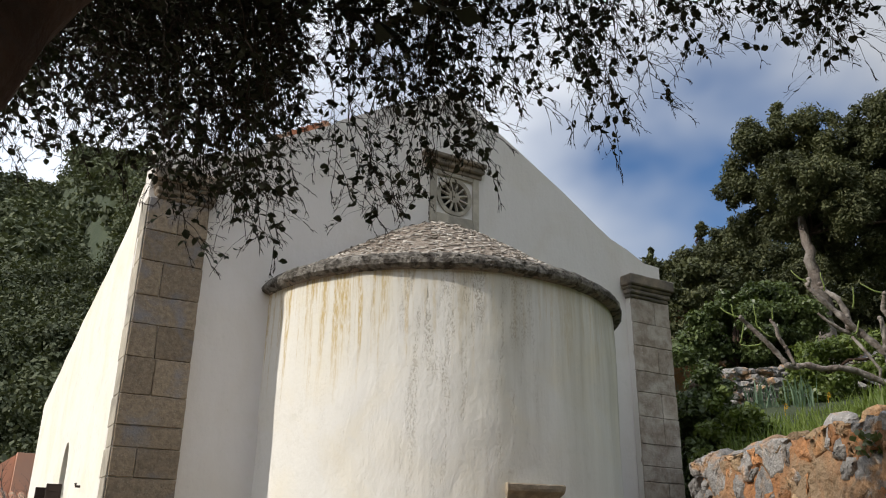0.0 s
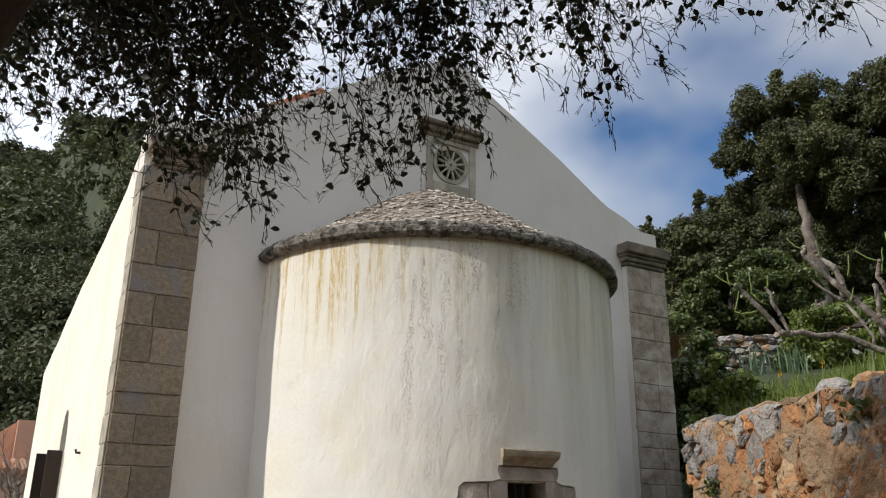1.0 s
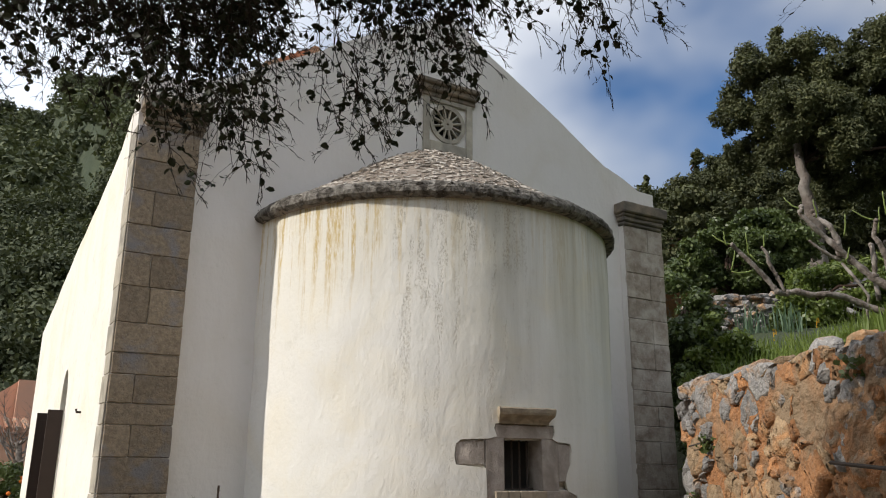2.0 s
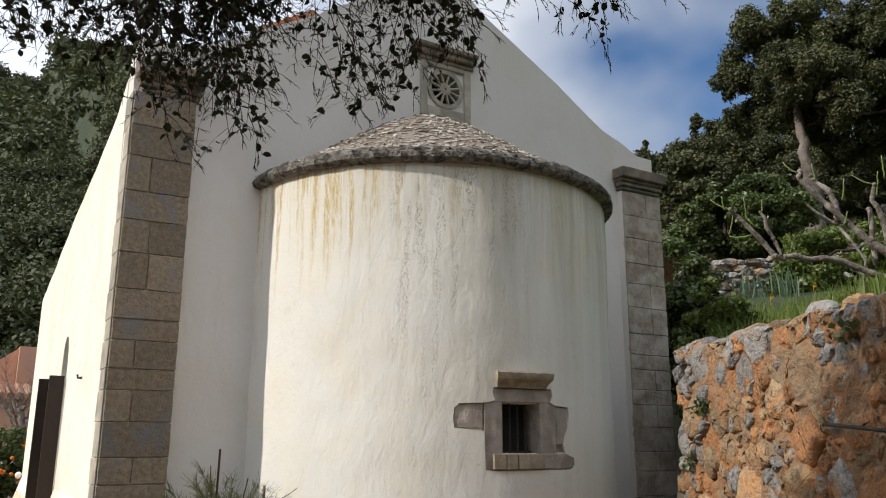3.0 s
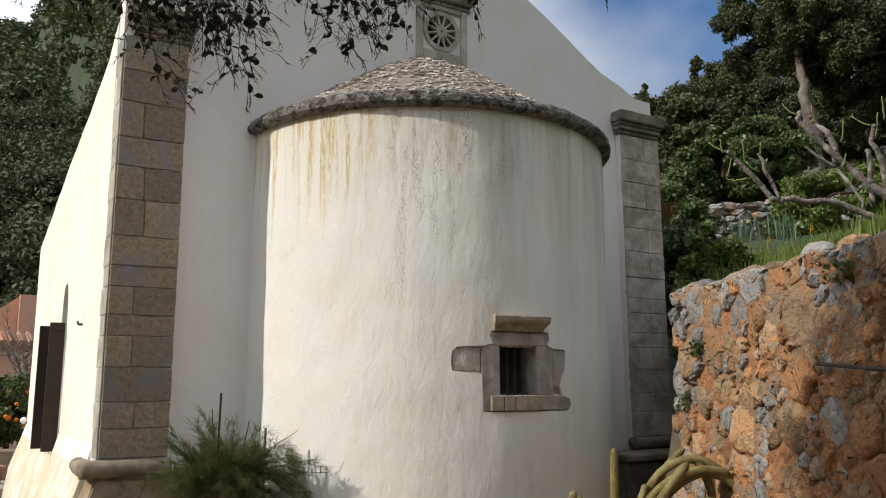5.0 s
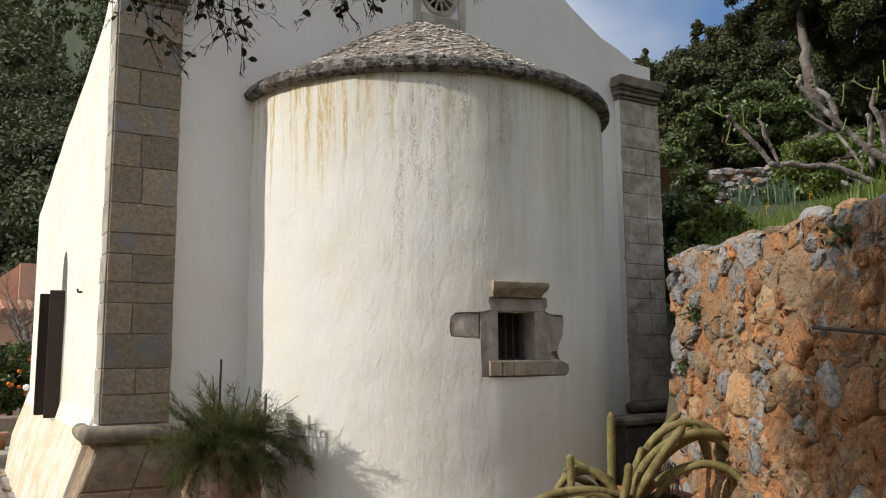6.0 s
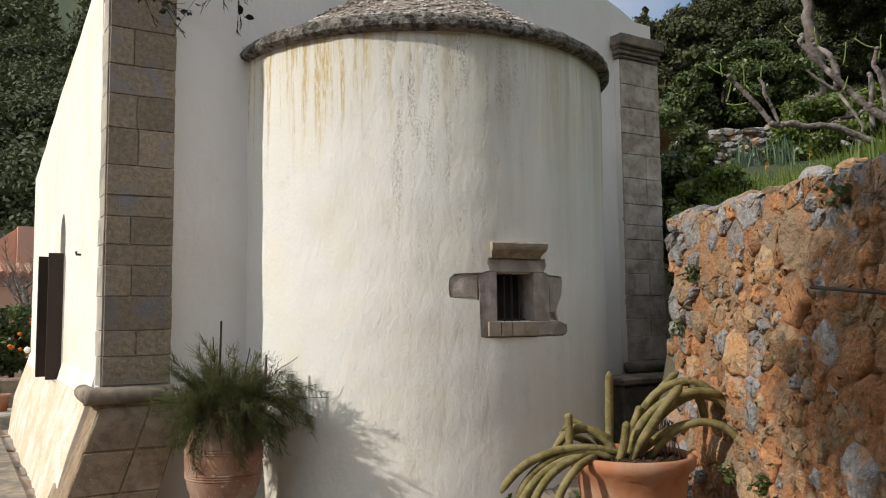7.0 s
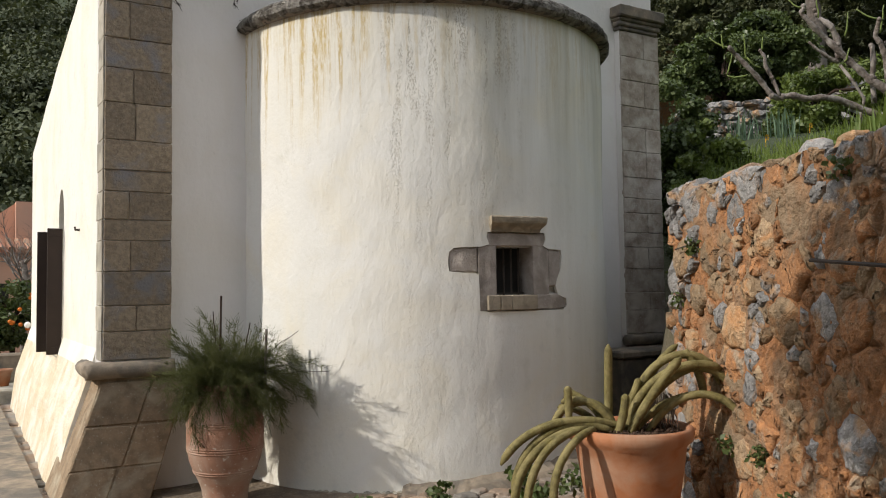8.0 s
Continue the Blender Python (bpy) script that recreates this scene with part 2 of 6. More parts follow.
M_PITHOS = surface("old_terracotta", (0.36, 0.195, 0.13), (0.28, 0.15, 0.10), (0.38, 0.27, 0.205), 8.0, 3.5, 0.85, 0.4, 60.0, 0.006, spots=(0.55, 0.47, 0.40))
M_SOIL = surface("soil", (0.09, 0.055, 0.035), (0.05, 0.03, 0.02), None, 20.0, 3.0, 0.95, 1.0, 30.0, 0.03)
M_HOUSE = surface("salmon_render", (0.68, 0.40, 0.28), (0.62, 0.36, 0.25), (0.56, 0.36, 0.27), 2.0, 0.6, 0.9, 0.3)
M_BARK = surface("dark_bark", (0.052, 0.029, 0.02), (0.03, 0.018, 0.013), (0.075, 0.05, 0.038), 12.0, 3.0, 0.95, 1.0, 30.0, 0.02)
M_BARK_GREY = surface("grey_bark", (0.20, 0.165, 0.14), (0.09, 0.072, 0.062), (0.29, 0.26, 0.235), 26.0, 9.0, 0.9, 0.9, 30.0, 0.015)
M_TRUNK = surface("pale_trunk", (0.17, 0.14, 0.12), (0.10, 0.082, 0.07), (0.26, 0.235, 0.21), 6.0, 1.5, 0.9, 0.9, 20.0, 0.03)
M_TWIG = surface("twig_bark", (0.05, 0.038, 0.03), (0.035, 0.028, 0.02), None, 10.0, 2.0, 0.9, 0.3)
M_SHOOT = leafy("green_shoot", (0.20, 0.26, 0.07), (0.24, 0.30, 0.10), 0.2, 0.05)
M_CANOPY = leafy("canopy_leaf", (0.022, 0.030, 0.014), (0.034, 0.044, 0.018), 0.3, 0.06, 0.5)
M_CYPRESS = leafy("cypress_leaf", (0.070, 0.084, 0.038), (0.135, 0.140, 0.060), 0.45, 0.10, 0.7, 0.9)
M_BUSH = leafy("bush_leaf", (0.068, 0.100, 0.032), (0.130, 0.165, 0.056), 0.4, 0.18, 0.4, 1.5)
M_BUSH_YELLOW = leafy("bush_leaf_light", (0.10, 0.145, 0.03), (0.175, 0.215, 0.055), 0.4, 0.2, 0.4, 1.5)
M_WOOD_FAR = leafy("woodland_leaf", (0.085, 0.105, 0.058), (0.160, 0.175, 0.088), 0.5, 0.08, 0.8, 0.10)
M_GRASS = leafy("grass_blade", (0.14, 0.21, 0.042), (0.24, 0.29, 0.085), 0.4, 0.3, 0.5, 1.2)
M_IRIS = leafy("iris_blade", (0.13, 0.20, 0.13), (0.19, 0.26, 0.18), 0.2, 0.2, 0.45)
M_FINE = leafy("fine_foliage", (0.105, 0.120, 0.034), (0.175, 0.180, 0.058), 0.4, 0.25, 0.5, 6.0)
M_CACTUS = surface("cactus_skin", (0.20, 0.165, 0.055), (0.11, 0.092, 0.036), (0.26, 0.215, 0.09), 30.0, 9.0, 0.65, 0.8, 160.0, 0.006)
M_ORANGE = surface("orange_fruit", (0.75, 0.20, 0.02), (0.65, 0.16, 0.02), None, 8.0, 2.0, 0.45, 0.2, 80.0, 0.002)
M_YELLOW = surface("yellow_petal", (0.80, 0.45, 0.03), (0.75, 0.36, 0.02), None, 8.0, 2.0, 0.6, 0.1)
M_WHITE = surface("white_paint", (0.80, 0.79, 0.75), (0.74, 0.73, 0.70), None, 6.0, 2.0, 0.7, 0.1)


def ground_material():
    m, n, l, b = nodes_of("ground_mix")
    earth = mixed(n, l, ramp(n, l, noise_node(n, l, 9.0, 8.0), 0.35, 0.65), (0.20, 0.15, 0.10), (0.13, 0.10, 0.07))
    green = mixed(n, l, ramp(n, l, noise_node(n, l, 0.6, 6.0), 0.35, 0.65), (0.028, 0.042, 0.018), (0.045, 0.058, 0.024))
    grit = ramp(n, l, noise_node(n, l, 40.0, 4.0), 0.55, 0.7)
    earth = mixed(n, l, math_node(n, l, "MULTIPLY", grit, 0.5), earth, (0.34, 0.31, 0.27))
    geo, sep, mr = n.new("ShaderNodeNewGeometry"), n.new("ShaderNodeSeparateXYZ"), n.new("ShaderNodeMapRange")
    l.new(geo.outputs["Position"], sep.inputs["Vector"])
    l.new(sep.outputs["Z"], mr.inputs["Value"])
    mr.inputs["From Min"].default_value, mr.inputs["From Max"].default_value = 0.3, 2.2
    l.new(mixed(n, l, mr.outputs["Result"], earth, green), b.inputs["Base Color"])
    b.inputs["Roughness"].default_value = 0.95
    bumped(n, l, b, noise_node(n, l, 25.0, 6.0), 0.8, 0.03)
    return m


M_GROUND = ground_material()

# ---- making things ----
def mesh_ob(name, bm, material, smooth=False):
    me = bpy.data.meshes.new(name)
    bmesh.ops.recalc_face_normals(bm, faces=bm.faces)
    bm.to_mesh(me)
    bm.free()
    me.materials.append(material)
    if smooth:
        me.shade_smooth()
    return new(name, me)


def home(parent):
    """Shapes are given in the world, and only things themselves are moved from its origin."""
    return Matrix.Translation(-parent.location)


def part(name, bm, material, parent, label="", smooth=False):
    """One mesh object under a thing or a part; its shape is given in the world."""
    ob = mesh_ob(name, bm, material, smooth)
    ob.parent, ob.matrix_parent_inverse = parent, home(parent)
    return tagged(ob, label) if label else ob


def thing(name, place, label, category, group="", kind=""):
    ob = new(name)
    ob.empty_display_size = 0.2
    ob.location = place
    return tagged(ob, label, category, group, kind)


def soup(name, verts, faces, material, parent=None, label="", kind="", smooth=False):
    """One mesh from arrays: many leaves or blades."""
    me = bpy.data.meshes.new(name)
    verts, faces = np.asarray(verts, np.float32), np.asarray(faces, np.int32)
    me.vertices.add(len(verts))
    me.vertices.foreach_set("co", verts.ravel())
    k = faces.shape[1]
    me.loops.add(faces.size)
    me.loops.foreach_set("vertex_index", faces.ravel())
    me.polygons.add(len(faces))
    me.polygons.foreach_set("loop_start", np.arange(0, faces.size, k, dtype=np.int32))
    me.update(calc_edges=True)
    me.materials.append(material)
    if smooth:
        me.shade_smooth()
    ob = new(name, me)
    if parent:
        ob.parent, ob.matrix_parent_inverse = parent, home(parent)
    return tagged(ob, label, "", "", kind)


def box(bm, x0, x1, y0, y1, z0, z1, bevel=0.0):
    made = bmesh.ops.create_cube(bm, size=1.0)["verts"]
    for v in made:
        v.co = Vector((x0 + (v.co.x + 0.5) * (x1 - x0), y0 + (v.co.y + 0.5) * (y1 - y0), z0 + (v.co.z + 0.5) * (z1 - z0)))
    if bevel:
        edges = list({e for v in made for e in v.link_edges})
        bmesh.ops.bevel(bm, geom=edges, offset=bevel, segments=1, affect="EDGES", profile=0.5)
    return bm


def boxed(*a, bevel=0.0):
    return box(bmesh.new(), *a, bevel=bevel)


def prism(outline, y0, y1):
    """An outline in x and z, drawn along y."""
    bm = bmesh.new()
    near = [bm.verts.new((x, y0, z)) for x, z in outline]
    far = [bm.verts.new((x, y1, z)) for x, z in outline]
    bm.faces.new(near)
    bm.faces.new(far[::-1])
    for i in range(len(outline)):
        j = (i + 1) % len(outline)
        bm.faces.new((near[j], near[i], far[i], far[j]))
    return bm


def lathe(profile, centre=(0, 0, 0), steps=48, a0=0.0, a1=360.0, wobble=0.0):
    """Radius and height pairs turned round the upright axis."""
    bm, rings, whole = bmesh.new(), [], abs(a1 - a0) >= 360
    count = steps if whole else steps + 1
    for r, z in profile:
        ring = []
        for i in range(count):
            a = radians(a0 + (a1 - a0) * i / steps)
            p = Vector((math.sin(a) * r, -math.cos(a) * r, z)) + Vector(centre)
            if wobble:
                k = 1 + wobble * noise.noise(p * 2.3)
                p = Vector((centre[0] + math.sin(a) * r * k, centre[1] - math.cos(a) * r * k, p.z + wobble * 0.4 * noise.noise(p * 3.1)))
            ring.append(bm.verts.new(p))
        rings.append(ring)
    for lo, hi in zip(rings, rings[1:]):
        for i in range(steps):
            j = (i + 1) % count
            bm.faces.new((lo[i], lo[j], hi[j], hi[i]))
    return bm


def tube(bm, points, radii, sides=6):
    """A round bent rod through points, tapering by radii, with closed ends."""
    points = [Vector(p) for p in points]
    rings, side = [], None
    for i, p in enumerate(points):
        way = (points[min(i + 1, len(points) - 1)] - points[max(i - 1, 0)]).normalized()
        side = (side - way * side.dot(way)) if side else way.orthogonal()
        side.normalize()
        other, r = way.cross(side), radii[i] if isinstance(radii, (list, tuple)) else radii
        rings.append([bm.verts.new(p + (side * math.cos(k * math.tau / sides) + other * math.sin(k * math.tau / sides)) * r) for k in range(sides)])
    for lo, hi in zip(rings, rings[1:]):
        for k in range(sides):
            bm.faces.new((lo[k], lo[(k + 1) % sides], hi[(k + 1) % sides], hi[k]))
    bm.faces.new(rings[0][::-1])
    bm.faces.new(rings[-1])
    return bm


def bent(a, b, sag, n=8, wiggle=0.0, seed=0):
    """Points from a to b that sag (down) or rise in between, with small bends."""
    rnd, a, b, out = random.Random(seed), Vector(a), Vector(b), []
    for i in range(n + 1):
        k = i / n
        p = a.lerp(b, k) + Vector((0, 0, -sag * 4 * k * (1 - k)))
        if 0 < i < n:
            p += Vector((rnd.uniform(-1, 1), rnd.uniform(-1, 1), rnd.uniform(-1, 1))) * wiggle
        out.append(p)
    return out


def carve(ob, cutter_bm):
    """Takes the cutter's shape out of ob's mesh."""
    cut = mesh_ob("cutter", cutter_bm, M_DARK)
    mod = ob.modifiers.new("cut", "BOOLEAN")
    mod.operation, mod.solver, mod.object = "DIFFERENCE", "EXACT", cut
    bpy.context.view_layer.update()
    me = bpy.data.meshes.new_from_object(ob.evaluated_get(bpy.context.evaluated_depsgraph_get()))
    ob.modifiers.clear()
    old = ob.data
    me.name = old.name
    ob.data = me
    bpy.data.meshes.remove(old)
    bpy.data.objects.remove(cut)
    ob.data.materials.clear()
    return ob


def roughen(bm, amount, scale=3.0, seed=0.0):
    for v in bm.verts:
        v.co += Vector(noise.noise_vector(v.co * scale + Vector((seed, seed, seed)))) * amount
    return bm


# ---- ground ----
# The retaining wall runs from its end stone towards the camera's side of the yard.
WALL_A, WALL_B = Vector((3.53, -3.04)), Vector((1.93, -6.64))
BANK = Vector((4.22, -2.40))
WALL_DIR = (WALL_B - WALL_A).normalized()
WALL_IN = Vector((-WALL_DIR.y, WALL_DIR.x))
if WALL_IN.x < 0:
    WALL_IN = -WALL_IN


def smooth(a, b, v):
    k = min(1.0, max(0.0, (v - a) / (b - a)))
    return k * k * (3 - 2 * k)


def hill_top(x, y):
    """Height of the planted bank behind the retaining wall."""
    p = Vector((x, y)) - BANK
    q = max(p.dot(Vector((0.85, 0.53))), p.dot(WALL_IN), 0.0)
    return 2.11 + 0.36 * min(q, 3.5) + 0.2 * max(0.0, q - 3.5) + 0.22 * smooth(0.6, 2.6, p.dot(WALL_DIR))


def past_end(x, y):
    """How far a place lies behind the line in which the bank ends beside the church."""
    return (y - WALL_A.y - 0.10) - 0.77 * (x - WALL_A.x + 0.02)


def ground_height(x, y):
    d = math.hypot(x, y + 2)
    az = math.degrees(math.atan2(x + 1.1, y + 7.3))
    z = 0.03 * noise.noise(Vector((x * 0.7, y * 0.7, 0))) * smooth(0, 2, d) - 0.10 + 0.045 * min(3.0, max(0.0, x - 0.6))
    p = Vector((x, y)) - WALL_A
    s, back = p.dot(WALL_IN), past_end(x, y)
    inside = smooth(0.15, 0.42, s) * (1 - smooth(-0.3, 0.7, back))
    inside = max(inside, smooth(7.0, 9.5, x) * smooth(-3.0, 0.0, y)) * (1 - smooth(12, 20, -p.y))
    z = z * (1 - inside) + hill_top(x, y) * inside + 0.05 * inside * noise.noise(Vector((x * 2, y * 2, 5)))
    if d > 16:
        steep = 0.51 - 0.36 * smooth(8, 38, az) + 0.06 * smooth(48, 62, az)
        # unseen hills beside and behind, raised to block low sky light
        if abs(az) > 75:
            steep += (0.46 - steep) * smooth(75, 100, abs(az))
        rise = steep * max(0.0, min(d, 150.0) - 26) * smooth(22, 50, d) - 0.05 * max(0, d - 220)
        z = min(z, 9.0) + max(rise, -20) + smooth(26, 60, d) * 2.5 * noise.noise(Vector((x * 0.03, y * 0.03, 3)))
    return z


def build_ground():
    bm, rings, cx, cy = bmesh.new(), [], 3.2, -3.4
    radii = [0.14 * i for i in range(1, 72)]
    while radii[-1] < 3000:
        radii.append(radii[-1] * 1.075)
    steps = 300
    mid = bm.verts.new((cx, cy, ground_height(cx, cy)))
    for r in radii:
        ring = []
        for i in range(steps):
            a = math.tau * i / steps
            x, y = cx + r * math.sin(a), cy + r * math.cos(a)
            ring.append(bm.verts.new((x, y, ground_height(x, y))))
        rings.append(ring)
    for i in range(steps):
        bm.faces.new((mid, rings[0][(i + 1) % steps], rings[0][i]))
    for lo, hi in zip(rings, rings[1:]):
        for i in range(steps):
            j = (i + 1) % steps
            bm.faces.new((lo[i], lo[j], hi[j], hi[i]))
    ob = mesh_ob("ground", bm, M_GROUND, True)
    return tagged(ob, "earth yard with grit rising to a wooded hillside", "ground", kind="structure")


ground = build_ground()

# ---- church ----
AX, AY, AR = 3.15, 0.155, 1.92
EAVE = 4.0


def on_apse(angle, z, r=AR):
    a = radians(angle)
    return Vector((AX + math.sin(a) * r, AY - math.cos(a) * r, z))


church = thing("church", (3.2, 3.4, 0), "small whitewashed stone church with a round apse and gabled end", "church")

GABLE = [(0.0, -0.2), (6.48, -0.2), (6.48, 5.26), (6.22, 5.27), (5.95, 5.40), (5.66, 5.50), (5.38, 5.67), (4.94, 5.96), (4.34, 6.31), (4.08, 6.46),
         (3.92, 6.55), (3.67, 6.74), (3.42, 6.90), (3.26, 6.94), (2.99, 6.74), (2.40, 6.42), (1.83, 6.07), (1.76, 6.00), (1.21, 5.68), (0.77, 5.40), (0.45, 5.27), (0.0, 5.25)]


def build_gable():
    # upright strips under the parapet's outline
    bm, cols = bmesh.new(), []
    for x, z in GABLE[2:]:
        cols.append([bm.verts.new(q) for q in ((x, 0.0, -0.2), (x, 0.28, -0.2), (x, 0.28, z), (x, 0.0, z))])
    for a, b in zip(cols, cols[1:]):
        for i in range(4):
            j = (i + 1) % 4
            bm.faces.new((a[i], a[j], b[j], b[i]))
    bm.faces.new(cols[0][::-1])
    bm.faces.new(cols[-1])
    bmesh.ops.recalc_face_normals(bm, faces=bm.faces)
    ob = part("gable_wall", bm, M_GABLE, church, "grey-white limewashed gable wall with sloping parapet, shade toned into its colour")
    hole = lathe([(0.0001, -0.3), (0.2, -0.3), (0.2, 0.3), (0.0001, 0.3)], steps=40)
    bmesh.ops.rotate(hole, verts=hole.verts, matrix=Matrix.Rotation(radians(90), 3, "X"))
    bmesh.ops.translate(hole, verts=hole.verts, vec=(3.30, 0.05, 5.51))
    carve(ob, hole).data.materials.append(M_GABLE)


build_gable()


def build_side_walls():
    def top(y):
        return float(np.interp(y, (0.28, 0.38, 0.75, 1.65, 3.76, 6.85), (4.96, 4.93, 4.77, 4.64, 4.33, 3.82)))
    bm, rows = bmesh.new(), []
    n = 40
    for i in range(n + 1):
        y = 0.282 + (6.85 - 0.282) * i / n
        prof = [(-0.36 + 0.012 * y, -0.15), (-0.20, 0.45), (-0.05, 0.93), (0.0, 1.12), (0.004, 2.4), (0.0, top(y) - 0.02), (0.05, top(y)), (0.55, top(y)), (0.55, -0.15)]
        rows.append([bm.verts.new((x + (0.012 * noise.noise(Vector((y * 1.3, z * 1.3, 0))) if x < 0.3 else 0), y, z)) for x, z in prof])
    for a, b in zip(rows, rows[1:]):
        for k in range(len(a)):
            j = (k + 1) % len(a)
            bm.faces.new((a[k], a[j], b[j], b[k]))
    bm.faces.new(rows[0])
    bm.faces.new(rows[-1][::-1])
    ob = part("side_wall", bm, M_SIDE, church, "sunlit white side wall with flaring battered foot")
    arch = [(2.72, 0.92), (3.20, 0.92), (3.20, 2.45)] + [(2.96 + 0.24 * math.cos(a), 2.45 + 0.36 * math.sin(a)) for a in [math.pi * k / 10 for k in range(1, 10)]] + [(2.72, 2.45)]
    cut = bmesh.new()
    lo = [cut.verts.new((-0.5, y, z)) for y, z in arch]
    hi = [cut.verts.new((0.9, y, z)) for y, z in arch]
    cut.faces.new(lo)
    cut.faces.new(hi[::-1])
    for k in range(len(arch)):
        j = (k + 1) % len(arch)
        cut.faces.new((lo[j], lo[k], hi[k], hi[j]))
    carve(ob, cut).data.materials.append(M_SIDE)
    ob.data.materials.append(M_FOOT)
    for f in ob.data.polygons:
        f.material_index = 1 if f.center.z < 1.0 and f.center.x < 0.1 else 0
    # closing walls on the sides that stay out of sight
    part("side_wall", boxed(5.89, 6.48, 0.282, 6.85, -0.15, 4.7), M_SIDE, church)
    part("end_wall", prism([(0.553, -0.15), (5.887, -0.15), (5.887, 4.6), (3.22, 6.4), (0.553, 4.4)], 6.3, 6.85), M_SIDE, church)


build_side_walls()


def build_nave_roof():
    """Terracotta barrel tiles in two slopes, just over the parapet on one side."""
    roof = part("nave_roof", prism([(0.56, 3.62), (3.24, 5.80), (5.88, 3.72), (5.88, 3.80), (3.24, 5.92), (0.56, 3.70)], 0.286, 6.28), M_TILE, church, "terracotta tiled nave roof")
    bm = bmesh.new()
    tube(bm, [(0, 0.0, 0), (0, 0.17, 0.0), (0, 0.34, 0.0)], [0.075, 0.085, 0.095], 8)
    me = bpy.data.meshes.new("roof_tile")
    bm.to_mesh(me)
    bm.free()
    me.materials.append(M_TILE)
    rnd = random.Random(4)
    for side in (0, 1):
        for i in range(11):
            k = (i + 0.5) / 11
            x = 0.62 + 2.6 * k if side == 0 else 5.84 - 2.6 * k
            z = 3.72 + 2.15 * k + 0.05
            for j in range(2):
                ob = new("tile", me)
                ob.parent, ob.matrix_parent_inverse = roof, home(roof)
                ob.matrix_basis = pose(x, 0.60 + 0.36 * j, z, 0, -30 if side == 0 else 30, 0) @ pose(0, 0, 0, rnd.uniform(-3, 3), 0, 90)
    # verge tiles bedded on the parapet
    for i in range(7):
        k = i / 6
        ob = new("tile", me)
        ob.parent, ob.matrix_parent_inverse = roof, home(roof)
        ob.matrix_basis = pose(1.22 + 0.50 * k, 0.10, 5.70 + 0.315 * k, 0, -32, 0) @ pose(0, 0, 0, 0, 0, rnd.uniform(-5, 5))
    return roof


build_nave_roof()


def build_pilaster(x0, x1, rows, capital_up, label, outer, block_material):
    """Corner pilaster of dressed blocks, with moulded base and capital. rows: joint heights and where each course is split."""
    rnd = random.Random(int(x0 * 10) + 3)
    core = part("pilaster", boxed(x0, x1, -0.088, -0.002, 1.0, 4.70 + capital_up), M_GABLE, church, label)
    for row, ((z, cut), (z_next, _)) in enumerate(zip(rows, rows[1:])):
        middle = x0 + (x1 - x0) * cut
        for a, b in (((x0, middle), (middle, x1)) if cut else ((x0, x1),)):
            bm = boxed(a + 0.002, b - 0.002, -0.104 - rnd.uniform(0, 0.007), -0.070, z + 0.0025, z_next - 0.0025, bevel=0.006)
            bmesh.ops.subdivide_edges(bm, edges=[e for e in bm.edges if e.calc_length() > 0.1], cuts=3, use_grid_fill=True)
            part("block", roughen(bm, 0.006, 11.0, z), block_material, core)
        if outer < 0:
            # the blocks turn the corner on the sunny side, coloured paler for sunlight
            bm = boxed(x0 - 0.014, x0 - 0.001, -0.095, 0.14 + 0.05 * (row % 2), z + 0.002, z_next - 0.002, bevel=0.004)
            part("block", roughen(bm, 0.004, 9.0, z), M_PALE, core)
    # capital: a cavetto under stepped fillets
    left, right = (x0 + 0.02, x1 + 0.06) if outer < 0 else (x0 - 0.06, x1 + 0.02)
    for za, zb, out in ((4.68, 4.73, 0.025), (4.73, 4.79, 0.05), (4.79, 4.83, 0.07), (4.83, 4.97, 0.105)):
        bm = boxed(left + 0.05 - out * 0.6, right - 0.05 + out * 0.6, -0.10 - out, -0.004, za + capital_up + 0.001, zb + capital_up - 0.001, bevel=0.014)
        bmesh.ops.subdivide_edges(bm, edges=[e for e in bm.edges if e.calc_length() > 0.1], cuts=4, use_grid_fill=True)
        part("capital", roughen(bm, 0.008, 9.0), M_MOULD, core)
    # base: a torus over a plinth
    b0, b1 = (x0 - 0.13, x1 + 0.02) if outer < 0 else (x0 - 0.02, x1 + 0.05)
    bm = bmesh.new()
    tube(bm, [(b0 + (b1 - b0) * k / 16, -0.115, 0.955) for k in range(17)], 0.072, 12)
    if outer < 0:
        tube(bm, [(b0 + 0.045, -0.12 + 0.42 * k / 4, 0.955) for k in range(5)], 0.07, 12)
    part("base_moulding", roughen(bm, 0.012, 9.0), M_MOULD, core, "worn torus moulding", smooth=True)
    return core


COURSES = ((1.03, 0), (1.272, 0.48), (1.485, 0), (1.77, 0.38), (2.03, 0), (2.205, 0.36), (2.444, 0.0), (2.623, 0), (2.878, 0.45), (3.198, 0.42), (3.491, 0), (3.75, 0.36), (4.07, 0), (4.36, 0.5), (4.68, 0))
pil_left = build_pilaster(0.0, 0.55, COURSES, 0.0, "dressed limestone corner pilaster", -1, M_ASHLAR)
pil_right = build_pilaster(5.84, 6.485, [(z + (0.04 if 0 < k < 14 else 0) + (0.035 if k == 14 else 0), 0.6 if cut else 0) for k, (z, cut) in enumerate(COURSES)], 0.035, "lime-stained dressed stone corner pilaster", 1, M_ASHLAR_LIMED)


